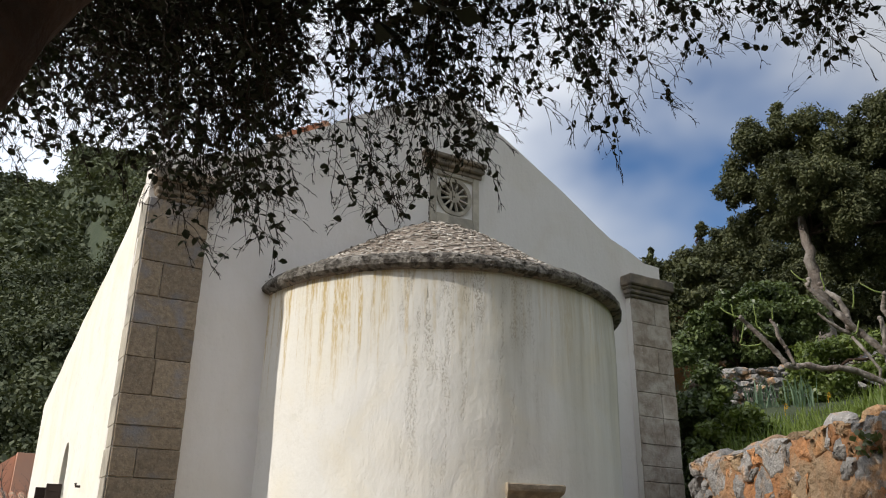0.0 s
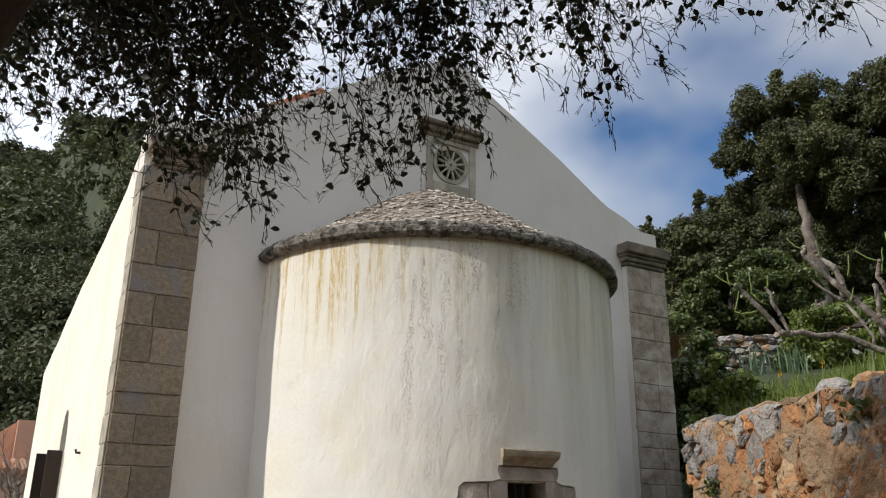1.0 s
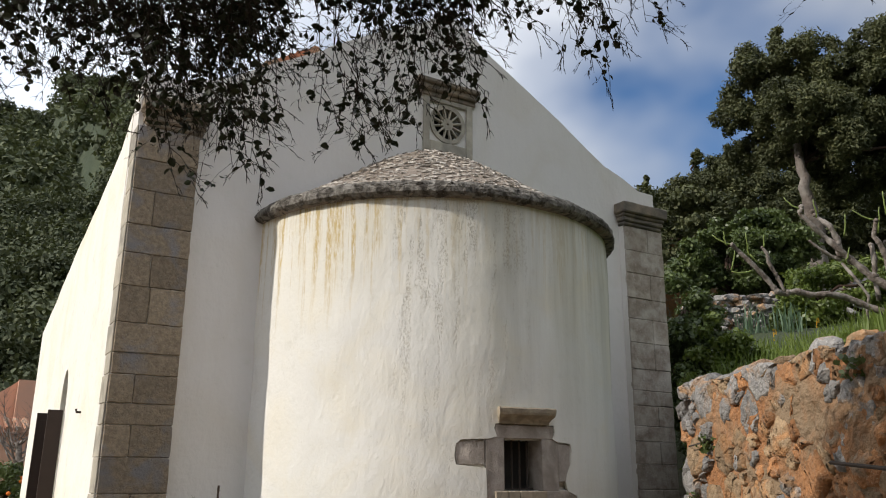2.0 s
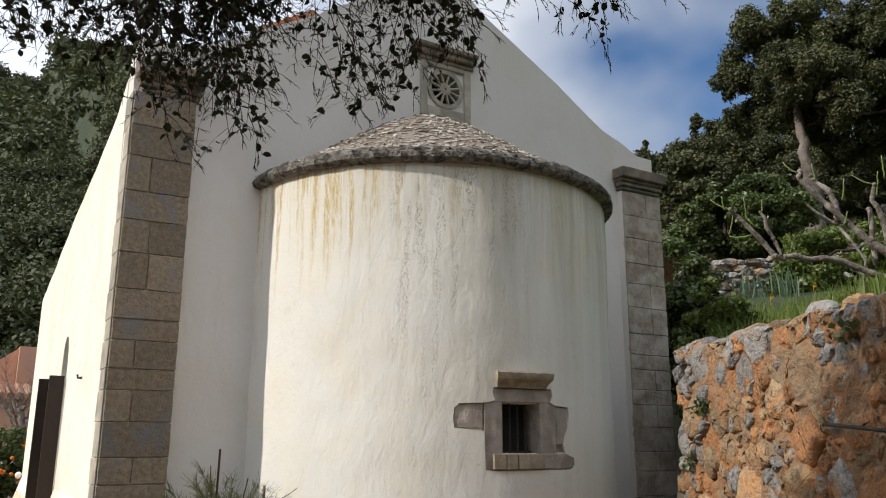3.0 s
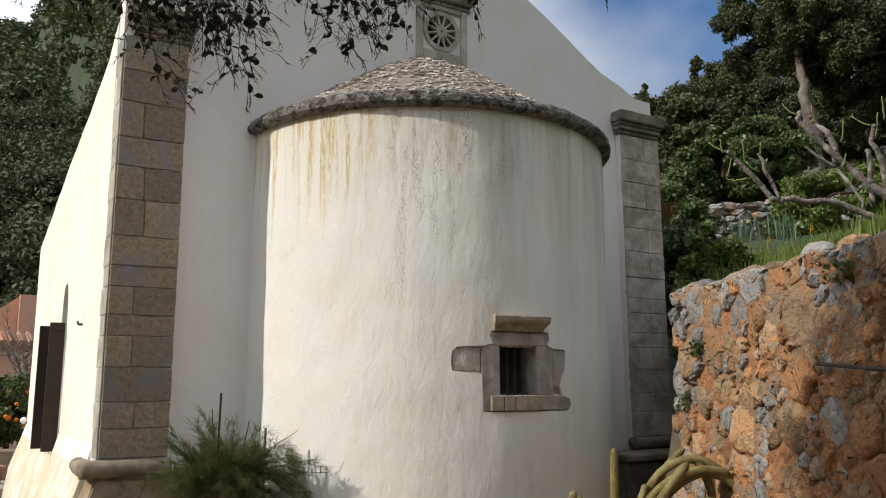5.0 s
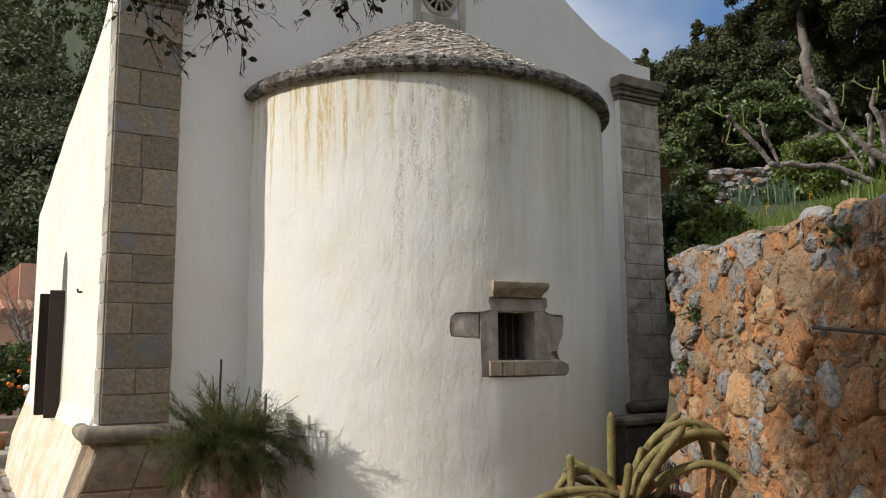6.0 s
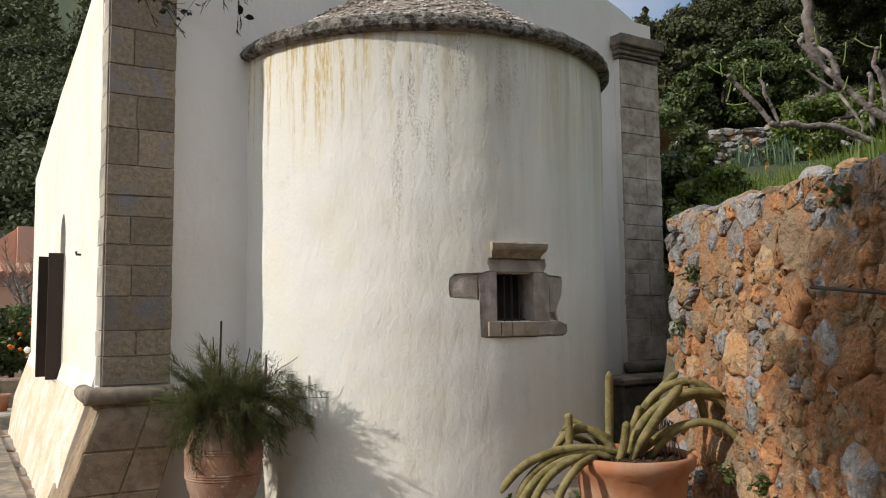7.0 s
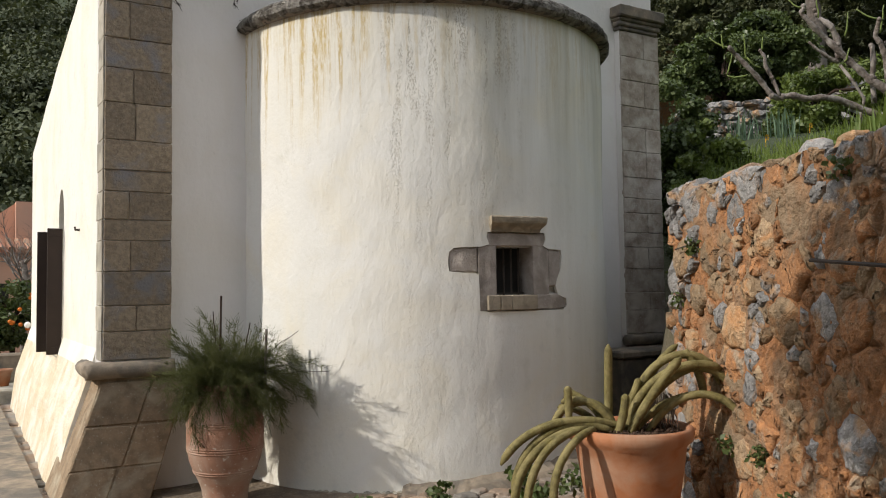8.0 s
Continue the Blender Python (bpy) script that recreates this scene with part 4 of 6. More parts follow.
def build_retaining_wall():
    bm, rows, length = bmesh.new(), [], 5.6
    zs = [-0.25 + k * 0.032 for k in range(81)]
    n = 175
    for i in range(n + 1):
        l = length * i / n
        top, col = wall_top(l), []
        for z in zs:
            zz = min(z, top)
            q = wall_point(l, zz, 0)
            w = 0.016 * noise.noise(q * 4) + 0.014 * noise.noise(q * 11) + 0.010 * noise.noise(q * 26)
            hole = noise.noise(q * 9 + Vector((7, 0, 0)))
            col.append(bm.verts.new(wall_point(l, zz, w + 0.004 - (0.05 * (hole - 0.38) / 0.3 if hole > 0.38 else 0))))
        col.append(bm.verts.new(wall_point(l, top + 0.02 * noise.noise(wall_point(l, top, 0) * 9), -0.25)))
        col.append(bm.verts.new(wall_point(l, top - 0.06, -0.52)))
        col.append(bm.verts.new(wall_point(l, -0.25, -0.52)))
        rows.append(col)
    for a, b in zip(rows, rows[1:]):
        for k in range(len(a)):
            j = (k + 1) % len(a)
            bm.faces.new((a[k], a[j], b[j], b[k]))
    bm.faces.new(rows[0][::-1])
    bm.faces.new(rows[-1])
    bmesh.ops.remove_doubles(bm, verts=bm.verts, dist=1e-4)
    wall = tagged(mesh_ob("wall_retaining", bm, M_MORTAR), "retaining wall of ochre and grey rubble in earthy mortar", "wall", kind="structure")
    rnd = random.Random(21)
    seeds = sorted(scatter(rnd, 0.0, 2.75, -0.05, 2.25, 0.040, 0.155, 5000))
    made, mats = 0, (M_RUBBLE, M_RUBBLE_TAN, M_RUBBLE_GREY)
    rest = [bmesh.new() for _ in mats]
    for (l, z, r), outline in cells(seeds, -0.06, 2.8, -0.15, 2.4, 0.011):
        outline = [(u, min(v, wall_top(max(0, u)) + 0.03)) for u, v in outline]
        if rnd.random() < (0.30 if r < 0.05 else 0.08) and z < 2.05:
            continue
        grey = 0.75 if l < 0.36 or (z > 2.02 and l < 1.4) else 0.45 if z > 1.9 else 0.16
        kind = 2 if rnd.random() < grey else 1 if rnd.random() < 0.48 else 0
        sunk = rnd.random() < 0.28
        lift = rnd.uniform(-0.006, 0.010) if sunk else rnd.uniform(0.010, 0.026)
        lift += 0.03 * rnd.random() if l < 0.45 else 0
        one = stone(bmesh.new() if made < 300 else rest[kind], outline, lift, wall_point, rnd, 0.013, crown=rnd.uniform(-0.4, 1.4))
        if made < 300:
            part("stone", one, mats[kind], wall, smooth=True)
            made += 1
    for (l, z, r), outline in cells(scatter(rnd, 2.8, 5.6, -0.1, 2.25, 0.08, 0.2, 900), 2.8, 5.6, -0.15, 2.3, 0.012):
        stone(rest[rnd.randrange(2)], [(u, min(v, wall_top(u) + 0.03)) for u, v in outline], rnd.uniform(0, 0.035), wall_point, rnd, 0.012)
    for mesh, material in zip(rest, mats):
        tagged(part("stonework", mesh, material, wall, smooth=True), kind="stuff")

    def lump(name, place, sx, sy, sz, seed, material):
        """A broken stone: a ball cut by a few planes, so that it has flat faces and sharp corners."""
        bm = bmesh.new()
        bmesh.ops.create_icosphere(bm, subdivisions=3, radius=1.0)
        cuts = [(Vector((rnd.gauss(0, 1), rnd.gauss(0, 1), rnd.gauss(0, 1))).normalized(), rnd.uniform(0.5, 0.78)) for _ in range(9)]
        m = Matrix.Translation(place) @ Matrix.Rotation(rnd.uniform(-0.4, 0.4) - 1.15, 4, "Z") @ Matrix.Diagonal((sx, sy, sz, 1))
        for v in bm.verts:
            q = v.co.copy()
            for way, far in cuts:
                past = q.dot(way) - far
                if past > 0:
                    q -= way * past
            v.co = m @ (q * (1.15 + 0.16 * noise.noise(v.co * 2.4 + Vector((seed * 3.1, 0, 0)))))
        part(name, bm, material, wall)

    # coping: loose stones of many sizes along the top, and the jagged end
    l, k = 0.0, 0
    while l < 3.6:
        w = rnd.uniform(0.05, 0.15)
        lump("coping_stone", wall_point(l + w * 0.8, wall_top(l) - 0.01, -0.09 - rnd.uniform(0, 0.06)), w * 1.15, 0.11, rnd.uniform(0.055, 0.12), k, M_RUBBLE_GREY if rnd.random() < 0.55 else M_RUBBLE_TAN)
        l += w * 1.75
        k += 1
    z = 0.05
    while z < 2.2:
        h = rnd.uniform(0.07, 0.17)
        lump("quoin", wall_point(0.03 + rnd.uniform(-0.03, 0.03), z + h * 0.8, -0.10), rnd.uniform(0.09, 0.14), 0.14, h, k, M_RUBBLE_GREY)
        z += h * 1.6
        k += 1
    return wall


retaining_wall = build_retaining_wall()


def build_iron_rod():
    bm = bmesh.new()
    tube(bm, [wall_point(1.83, 1.70, -0.06), wall_point(1.85, 1.70, 0.05), wall_point(2.65, 1.64, 0.11)], 0.011, 6)
    tagged(mesh_ob("iron_rod", bm, M_IRON), "thin rusty iron rod sticking out of the rubble wall", "rod")
    bm = bmesh.new()
    tube(bm, [wall_point(0.37, 1.86, -0.05), wall_point(0.39, 1.865, 0.05), wall_point(0.19, 1.845, 0.07)], 0.006, 5)
    tagged(mesh_ob("iron_rod", bm, M_IRON), "short rusty iron pin in the rubble wall", "rod")


build_iron_rod()

# ---- paving ----


def on_ground(x, y, h):
    return Vector((x, y, ground_height(x, y) + h))


def build_paving():
    pave = tagged(mesh_ob("pavement", boxed(-1.5, -0.42, -0.6, 9.0, -0.2, -0.03), M_MOULD), "uneven flagstone and cobble paving round the church", "paving", kind="structure")
    rnd = random.Random(31)
    joined = bmesh.new()
    for x0, x1, y0, y1, ra, rb, tries, single in ((0.3, 3.7, -2.75, -1.45, 0.045, 0.10, 3600, True), (-1.5, -0.2, -0.6, 9.0, 0.12, 0.26, 900, True), (-3.2, 2.4, -9.0, -2.8, 0.14, 0.3, 1500, False)):
        seeds = scatter(rnd, x0, x1, y0, y1, ra, rb, tries)
        for (u, v, r), outline in cells(seeds, x0, x1, y0, y1, 0.007):
            if any(math.hypot(a - AX, b - AY) < AR + 0.10 for a, b in outline):
                continue
            if any((Vector((a, b)) - WALL_A).dot(WALL_IN) > -0.06 for a, b in outline):
                continue
            lift = rnd.uniform(0.012, 0.032)
            if single:
                part("flagstone", stone(bmesh.new(), outline, lift, on_ground, rnd, 0.004, 0.05, 0.2), M_PAVE, pave)
            else:
                stone(joined, outline, lift, on_ground, rnd, 0.004, 0.05, 0.2)
    tagged(part("flagstone_rest", joined, M_PAVE, pave), kind="stuff")
    # crumbled mortar and small stones along the foot of the apse
    bm = bmesh.new()
    for k in range(900):
        a, r = rnd.uniform(-62, 70), AR + rnd.uniform(0.0, 0.20)
        p = on_apse(a, 0, r)
        s = rnd.uniform(0.008, 0.034)
        made = bmesh.ops.create_icosphere(bm, subdivisions=1, radius=s)["verts"]
        g = ground_height(p.x, p.y) + 0.10 * smooth(-40, 40, a) - (r - AR) * 0.3
        for v in made:
            v.co = Vector((v.co.x * rnd.uniform(0.7, 1.4), v.co.y * rnd.uniform(0.7, 1.4), v.co.z * 0.7)) + Vector((p.x, p.y, g))
    tagged(part("rubble_foot", bm, M_PALE, pave), kind="stuff")
    bm = bmesh.new()
    lo, hi, edge = [], [], []
    for i in range(61):
        a = -34 + 106 * i / 60
        g = ground_height(*on_apse(a, 0).xy)
        k = 0.09 * smooth(-40, 40, a)
        lo.append(bm.verts.new(on_apse(a, g - 0.1, AR + 0.30)))
        edge.append(bm.verts.new(on_apse(a, g + 0.03 + k * 0.6, AR + 0.14 + 0.04 * noise.noise(Vector((a * 0.3, 0, 0))))))
        hi.append(bm.verts.new(on_apse(a, g + 0.07 + k + 0.02 * noise.noise(Vector((a * 0.4, 4, 0))), AR - 0.02)))
    for r0, r1 in ((lo, edge), (edge, hi)):
        for i in range(60):
            bm.faces.new((r0[i], r0[i + 1], r1[i + 1], r1[i]))
    part("footing", roughen(bm, 0.02, 14.0), M_MOULD, pave, "crumbling mortar footing")


# ---- potted plants ----
def build_pithos():
    x, y = 0.825, -0.76
    g = ground_height(x, y) - 0.03
    jar = thing("pithos", (x, y, g), "large ribbed terracotta storage jar holding a feathery shrub", "jar")
    prof = [(0.02, 0.0), (0.185, 0.0), (0.195, 0.02), (0.19, 0.09), (0.20, 0.15), (0.225, 0.21), (0.265, 0.29), (0.30, 0.37), (0.318, 0.45), (0.326, 0.53), (0.328, 0.61), (0.322, 0.69), (0.305, 0.78), (0.28, 0.86),
            (0.25, 0.905), (0.235, 0.925), (0.26, 0.945), (0.268, 0.965), (0.25, 0.98), (0.22, 0.97), (0.21, 0.91), (0.02, 0.90)]
    prof = [(r * 0.92, z) for r, z in prof]
    part("body", lathe(prof, (x, y, g), 56, wobble=0.006), M_PITHOS, jar, smooth=True)
    for z, r in ((0.285, 0.2625), (0.303, 0.271), (0.455, 0.3186), (0.474, 0.3206), (0.493, 0.3226), (0.655, 0.3255), (0.673, 0.3238), (0.691, 0.322)):
        r *= 0.92
        bm = lathe([(r - 0.004, z - 0.009), (r + 0.005, z - 0.004), (r + 0.006, z + 0.003), (r - 0.004, z + 0.009)], (x, y, g), 56, wobble=0.006)
        part("band", bm, M_PITHOS, jar, smooth=True)
    part("soil", lathe([(0.001, 0.935), (0.12, 0.93), (0.20, 0.92)], (x, y, g), 24), M_SOIL, jar)
    return x, y, g


def blades(strokes, width, sides=3):
    """Thin tapering stems, three-sided, from lists of points."""
    verts, faces = [], []
    for pts in strokes:
        n, base = len(pts), len(verts)
        for i, p in enumerate(pts):
            w = width * (1 - 0.8 * i / max(1, n - 1))
            for k in range(sides):
                a = math.tau * k / sides
                verts.append((p[0] + math.cos(a) * w, p[1] + math.sin(a) * w, p[2] + (math.cos(a) * w * 0.4)))
        for i in range(n - 1):
            for k in range(sides):
                j = (k + 1) % sides
                faces.append((base + i * sides + k, base + i * sides + j, base + (i + 1) * sides + j, base + (i + 1) * sides + k))
    return verts, faces


def build_feathery_shrub(x, y, g):
    rnd = random.Random(41)
    z0 = g + 0.93
    shrub = thing("shrub", (x, y, z0), "bushy feathery green shrub drooping over a jar", "shrub")
    stems, fine = [], []
    for k in range(300):
        a = rnd.uniform(0, math.tau)
        lean = rnd.uniform(0.1, 1.0) ** 0.8
        length = rnd.uniform(0.30, 0.60)
        if k % 11 == 0:
            # long arching sprays on the apse's side
            a, lean, length = rnd.uniform(-1.1, 0.5), rnd.uniform(0.45, 0.8), rnd.uniform(0.62, 0.80)
        p, pts = Vector((x + rnd.uniform(-0.12, 0.12), y + rnd.uniform(-0.12, 0.12), z0)), []
        pitch = math.pi / 2 - lean * 1.15
        for i in range(9):
            pts.append(p.copy())
            pitch -= 0.28 * lean * rnd.uniform(0.6, 1.5)
            a += rnd.uniform(-0.12, 0.12)
            step = length / 8
            p = p + Vector((math.cos(a) * math.cos(pitch), math.sin(a) * math.cos(pitch), math.sin(pitch))) * step
        stems.append(pts)
        for i in range(2, 9):
            for j in range(13):
                q = pts[i] if i == 8 else pts[i].lerp(pts[i + 1], rnd.random())
                w = Vector((rnd.gauss(0, 1), rnd.gauss(0, 1), rnd.gauss(0, 0.8) + 0.2)).normalized() * 0.8 + (pts[min(i + 1, 8)] - pts[i - 1]).normalized() * 0.7
                ln = rnd.uniform(0.04, 0.11)
                e = q + w * ln
                fine.append([q, q.lerp(e, 0.5) + Vector((0, 0, 0.004)), e + Vector((0, 0, -0.012))])
                if rnd.random() < 0.6:
                    h = q.lerp(e, 0.45)
                    fine.append([h, h + (w + Vector((rnd.uniform(-0.6, 0.6), rnd.uniform(-0.6, 0.6), rnd.uniform(-0.3, 0.5)))) * ln * 0.5])
    soup("stem_mass", *blades(stems, 0.0032), M_FINE, shrub, kind="stuff")
    short = [[s[0], s[1], s[1]] if len(s) == 2 else s for s in fine]
    soup("foliage", *blades(short, 0.0019), M_FINE, shrub, kind="stuff")
    # wispy dry stalks that stand out of it
    for dx, dy, h, dr, tip in ((-0.10, 0.0, 0.62, 0.02, 0), (0.21, 0.02, 0.52, -0.02, 0)):
        bm = bmesh.new()
        tube(bm, [(x + dx * 0.6, y + dy, z0), (x + dx * 0.8, y + dy, z0 + h * 0.6), (x + dx + dr * 0, y + dy, z0 + h)], [0.006, 0.005, 0.004], 5)
        part("stalk", bm, M_BARK, shrub)
    for dx, dy, dz in ((0.62, -0.38, 0.33), (0.50, -0.30, 0.55), (0.74, -0.36, 0.22)):
        bm = bmesh.new()
        tube(bm, bent((x + 0.1, y, z0), (x + dx, y + dy, z0 + dz - 0.1), -0.05, 7, 0.012, 5), [0.004] * 4 + [0.0025] * 4, 4)
        part("stalk", bm, M_BARK, shrub)
    for dx, dy, h, r in ((-0.035, 0.02, 0.745, 0.009), (0.28, -0.16, 0.47, 0.011)):
        bm = bmesh.new()
        tube(bm, [(x + dx, y + dy, z0 - 0.1), (x + dx, y + dy, z0 + h * 0.5), (x + dx + 0.006, y + dy, z0 + h)], r, 7)
        tagged(mesh_ob("plant_stake", bm, M_BARK if r < 0.01 else M_BARK_GREY), "thin weathered wooden stake pushed into the jar's soil", "stake")


def build_cactus_pot():
    x, y = 2.62, -3.46
    g = ground_height(x, y) - 0.008
    pot = thing("flower_pot", (x, y, g), "large round terracotta flower pot with a thick pale rim", "pot")
    prof = [(0.01, 0.0), (0.225, 0.0), (0.235, 0.02), (0.27, 0.26), (0.305, 0.50), (0.318, 0.60), (0.352, 0.63), (0.362, 0.665), (0.358, 0.70), (0.338, 0.712), (0.318, 0.70), (0.312, 0.66), (0.01, 0.655)]
    prof = [(r * 1.09, z) for r, z in prof]
    part("body", lathe(prof, (x, y, g), 64, wobble=0.003), M_TERRA, pot, smooth=True)
    part("soil", roughen(lathe([(0.001, 0.69), (0.10, 0.685), (0.2, 0.68), (0.342, 0.672)], (x, y, g), 40), 0.014, 18.0), M_SOIL, pot)
    bm = bmesh.new()
    rnd = random.Random(5)
    for k in range(260):
        a, r = rnd.uniform(0, math.tau), 0.30 * math.sqrt(rnd.random())
        made = bmesh.ops.create_icosphere(bm, subdivisions=1, radius=rnd.uniform(0.004, 0.012))["verts"]
        for v in made:
            v.co += Vector((x + r * math.cos(a), y + r * math.sin(a), g + 0.692))
    tagged(part("soil_crumbs", bm, M_SOIL, pot), kind="stuff")

    cactus = thing("cactus", (x, y, g + 0.68), "sprawling columnar cactus with long drooping green stems", "cactus")
    right, ahead = Vector((0.862, -0.507, 0)), Vector((0.507, 0.862, 0))

    def stem(az, pitch, length, bend, u=0.0, v=0.0, up=0.0, r=0.037, late=0.0):
        """A ribbed stem that starts at u, v in the pot, rises at pitch and bends down over its length."""
        n = 18
        p = Vector((x, y, g + 0.67 + up)) + right * u + ahead * v
        pts, rad = [], []
        for i in range(n + 1):
            k = i / n
            pts.append(p.copy())
            rad.append(r * 0.80 * (0.80 + 0.2 * min(1, k * 4)) * (1.0 if k < 0.9 else math.sqrt(max(0.06, 1 - ((k - 0.9) / 0.1) ** 2))) * (1 + 0.05 * noise.noise(p * 12)))
            th = radians(pitch + bend * (k ** (1 + late)))
            a = radians(az + 6 * math.sin(k * 5 + az))
            p = p + (right * math.cos(a) * math.cos(th) + ahead * math.sin(a) * math.cos(th) + Vector((0, 0, math.sin(th)))) * (length / n)
        sides, bm, rings = 18, bmesh.new(), []
        side = None
        for i, q in enumerate(pts):
            way = (pts[min(i + 1, n)] - pts[max(i - 1, 0)]).normalized()
            side = (side - way * side.dot(way)) if side else way.orthogonal()
            side.normalize()
            other = way.cross(side)
            rings.append([bm.verts.new(q + (side * math.cos(s * math.tau / sides) + other * math.sin(s * math.tau / sides)) * rad[i] * (1.0 if s % 2 else 0.88)) for s in range(sides)])
        for lo, hi in zip(rings, rings[1:]):
            for s in range(sides):
                bm.faces.new((lo[s], lo[(s + 1) % sides], hi[(s + 1) % sides], hi[s]))
        bm.faces.new(rings[-1])
        bm.faces.new(rings[0][::-1])
        part("stem", bm, M_CACTUS, cactus, smooth=True)

    stem(183, 16, 0.92, -82, -0.02, -0.05, 0.03, 0.034, late=0.5)
    stem(176, 24, 0.90, -124, -0.14, -0.10, 0.02, 0.033)
    stem(190, 4, 0.86, -112, -0.28, -0.14, 0.04, 0.034)
    stem(205, -6, 0.72, -92, -0.31, -0.16, 0.05, 0.032)
    stem(215, -4, 0.60, -96, -0.27, -0.20, 0.05, 0.032)
    stem(178, 84, 0.66, -200, -0.10, 0.02, 0.0, 0.034)
    stem(172, 74, 0.44, -95, -0.10, -0.06, 0.0, 0.031)
    stem(165, 70, 0.38, -60, -0.13, 0.10, 0.0, 0.029)
    stem(150, 58, 0.34, -70, -0.18, 0.02, 0.0, 0.029)
    stem(100, 91, 0.55, 3, -0.125, 0.05, 0.0, 0.034)
    stem(10, 66, 0.26, 22, -0.11, -0.12, 0.0, 0.034)
    stem(20, 50, 0.22, 24, -0.03, -0.02, 0.14, 0.030)
    stem(4, 80, 0.86, -104, -0.03, -0.04, 0.0, 0.036)
    stem(-2, 62, 0.58, -16, -0.03, -0.10, 0.0, 0.037)
    stem(8, 74, 1.00, -172, -0.02, 0.02, 0.0, 0.035, late=0.9)
    stem(-6, 66, 0.62, -50, 0.00, 0.05, 0.0, 0.033)
    stem(-3, 54, 0.56, -60, 0.02, -0.02, 0.0, 0.033)
    stem(2, 66, 0.98, -172, 0.04, 0.04, 0.0, 0.034, 0.8)
    stem(12, 74, 0.66, -40, 0.02, 0.12, 0.0, 0.031)
    stem(-12, 56, 0.82, -158, 0.10, -0.04, 0.0, 0.032, 0.5)
    stem(4, 70, 0.74, -70, 0.06, 0.10, 0.0, 0.032)
    stem(185, 10, 0.50, -40, -0.08, 0.10, 0.0, 0.031)
    stem(95, 88, 0.20, -5, -0.40, -0.08, 0.10, 0.032)
    stem(-4, -52, 0.30, -34, 0.38, 0.06, 0.50, 0.034)
    for k in range(26):
        bm = bmesh.new()
        a = rnd.uniform(-0.5, 0.9)
        q = Vector((x, y, g + 0.68)) + right * (0.18 + rnd.uniform(-0.04, 0.1)) + ahead * rnd.uniform(-0.02, 0.16)
        tube(bm, bent(q + Vector((0, 0, 0.22)), q + right * rnd.uniform(-0.04, 0.06) + Vector((0, 0, -0.02)), 0.0, 5, 0.012, k), 0.003, 4)
        part("dry_strand", bm, M_BARK_GREY, cactus)


def leaf_cloud(name, centres, radii, count, size, material, seed, parent=None, label="", kind="stuff", flat=0.6, up=0.3, shell=0.55, long=1.6):
    """Many small pointed leaves round clump centres, thickest near each clump's skin, with gaps between clumps."""
    rs = np.random.RandomState(seed)
    centres, radii = np.asarray(centres, float), np.asarray(radii, float)
    if radii.ndim == 1:
        radii = np.repeat(radii[:, None], 3, 1) * (1, 1, flat)
    pick = rs.choice(len(centres), count, p=(radii[:, 0] ** 2) / (radii[:, 0] ** 2).sum())
    way = rs.normal(size=(count, 3))
    way /= np.linalg.norm(way, axis=1, keepdims=True)
    far = shell + (1 - shell) * rs.rand(count, 1) ** 0.6
    far *= 1 + 0.22 * rs.normal(size=(count, 1))
    p = centres[pick] + way * radii[pick] * far
    nrm = way * 0.8 + rs.normal(size=(count, 3)) * 0.7 + (0, 0, up)
    nrm /= np.linalg.norm(nrm, axis=1, keepdims=True)
    a = np.cross(nrm, rs.normal(size=(count, 3)))
    a /= np.linalg.norm(a, axis=1, keepdims=True)
    b = np.cross(nrm, a)
    s = size * (0.55 + 0.9 * rs.rand(count, 1))
    v = np.stack([p - a * s * long / 2, p - b * s * 0.5 + nrm * s * 0.12, p + a * s * long / 2, p + b * s * 0.5 + nrm * s * 0.12], 1).reshape(-1, 3)
    f = np.arange(count * 4).reshape(-1, 4)
    return soup(name, v, f, material, parent, label, kind)


def build_weeds():
    rnd = random.Random(61)
    spots = [(2.20, -3.02, 0.30, 420), (2.05, -2.10, 0.16, 150), (1.45, -1.98, 0.14, 110), (2.75, -2.12, 0.18, 160), (1.75, -2.2, 0.10, 70), (3.2, -2.3, 0.14, 90)]
    for x, y, h, n in spots:
        w = thing("weed", (x, y, ground_height(x, y)), "small leafy green weed growing from the paving joints", "weed", "weeds at the foot of the walls")
        cs = [(x + rnd.uniform(-h, h) * 0.55, y + rnd.uniform(-h, h) * 0.55, ground_height(x, y) + 0.02 + rnd.random() * h) for _ in range(10)]
        leaf_cloud("leaf_mass", cs, [h * 0.35] * 10, n, 0.035, M_BUSH, int(x * 100), w)
    for l, z, n in ((0.40, 1.89, 80), (0.87, 0.60, 60), (1.3, 0.62, 90), (2.1, 2.17, 50), (1.8, 0.3, 150), (0.13, 1.51, 40), (1.6, 0.43, 60)):
        p = wall_point(l, z, 0.04)
        w = thing("weed", p, "tuft of green weed rooted in the rubble wall", "weed", "weeds at the foot of the walls")
        leaf_cloud("leaf_mass", [tuple(p), tuple(p + Vector((0.02, 0, -0.05)))], [0.06, 0.07], n, 0.025, M_BUSH, int(l * 100), w)


px, py, pg = build_pithos()
build_feathery_shrub(px, py, pg)
build_cactus_pot()
build_weeds()


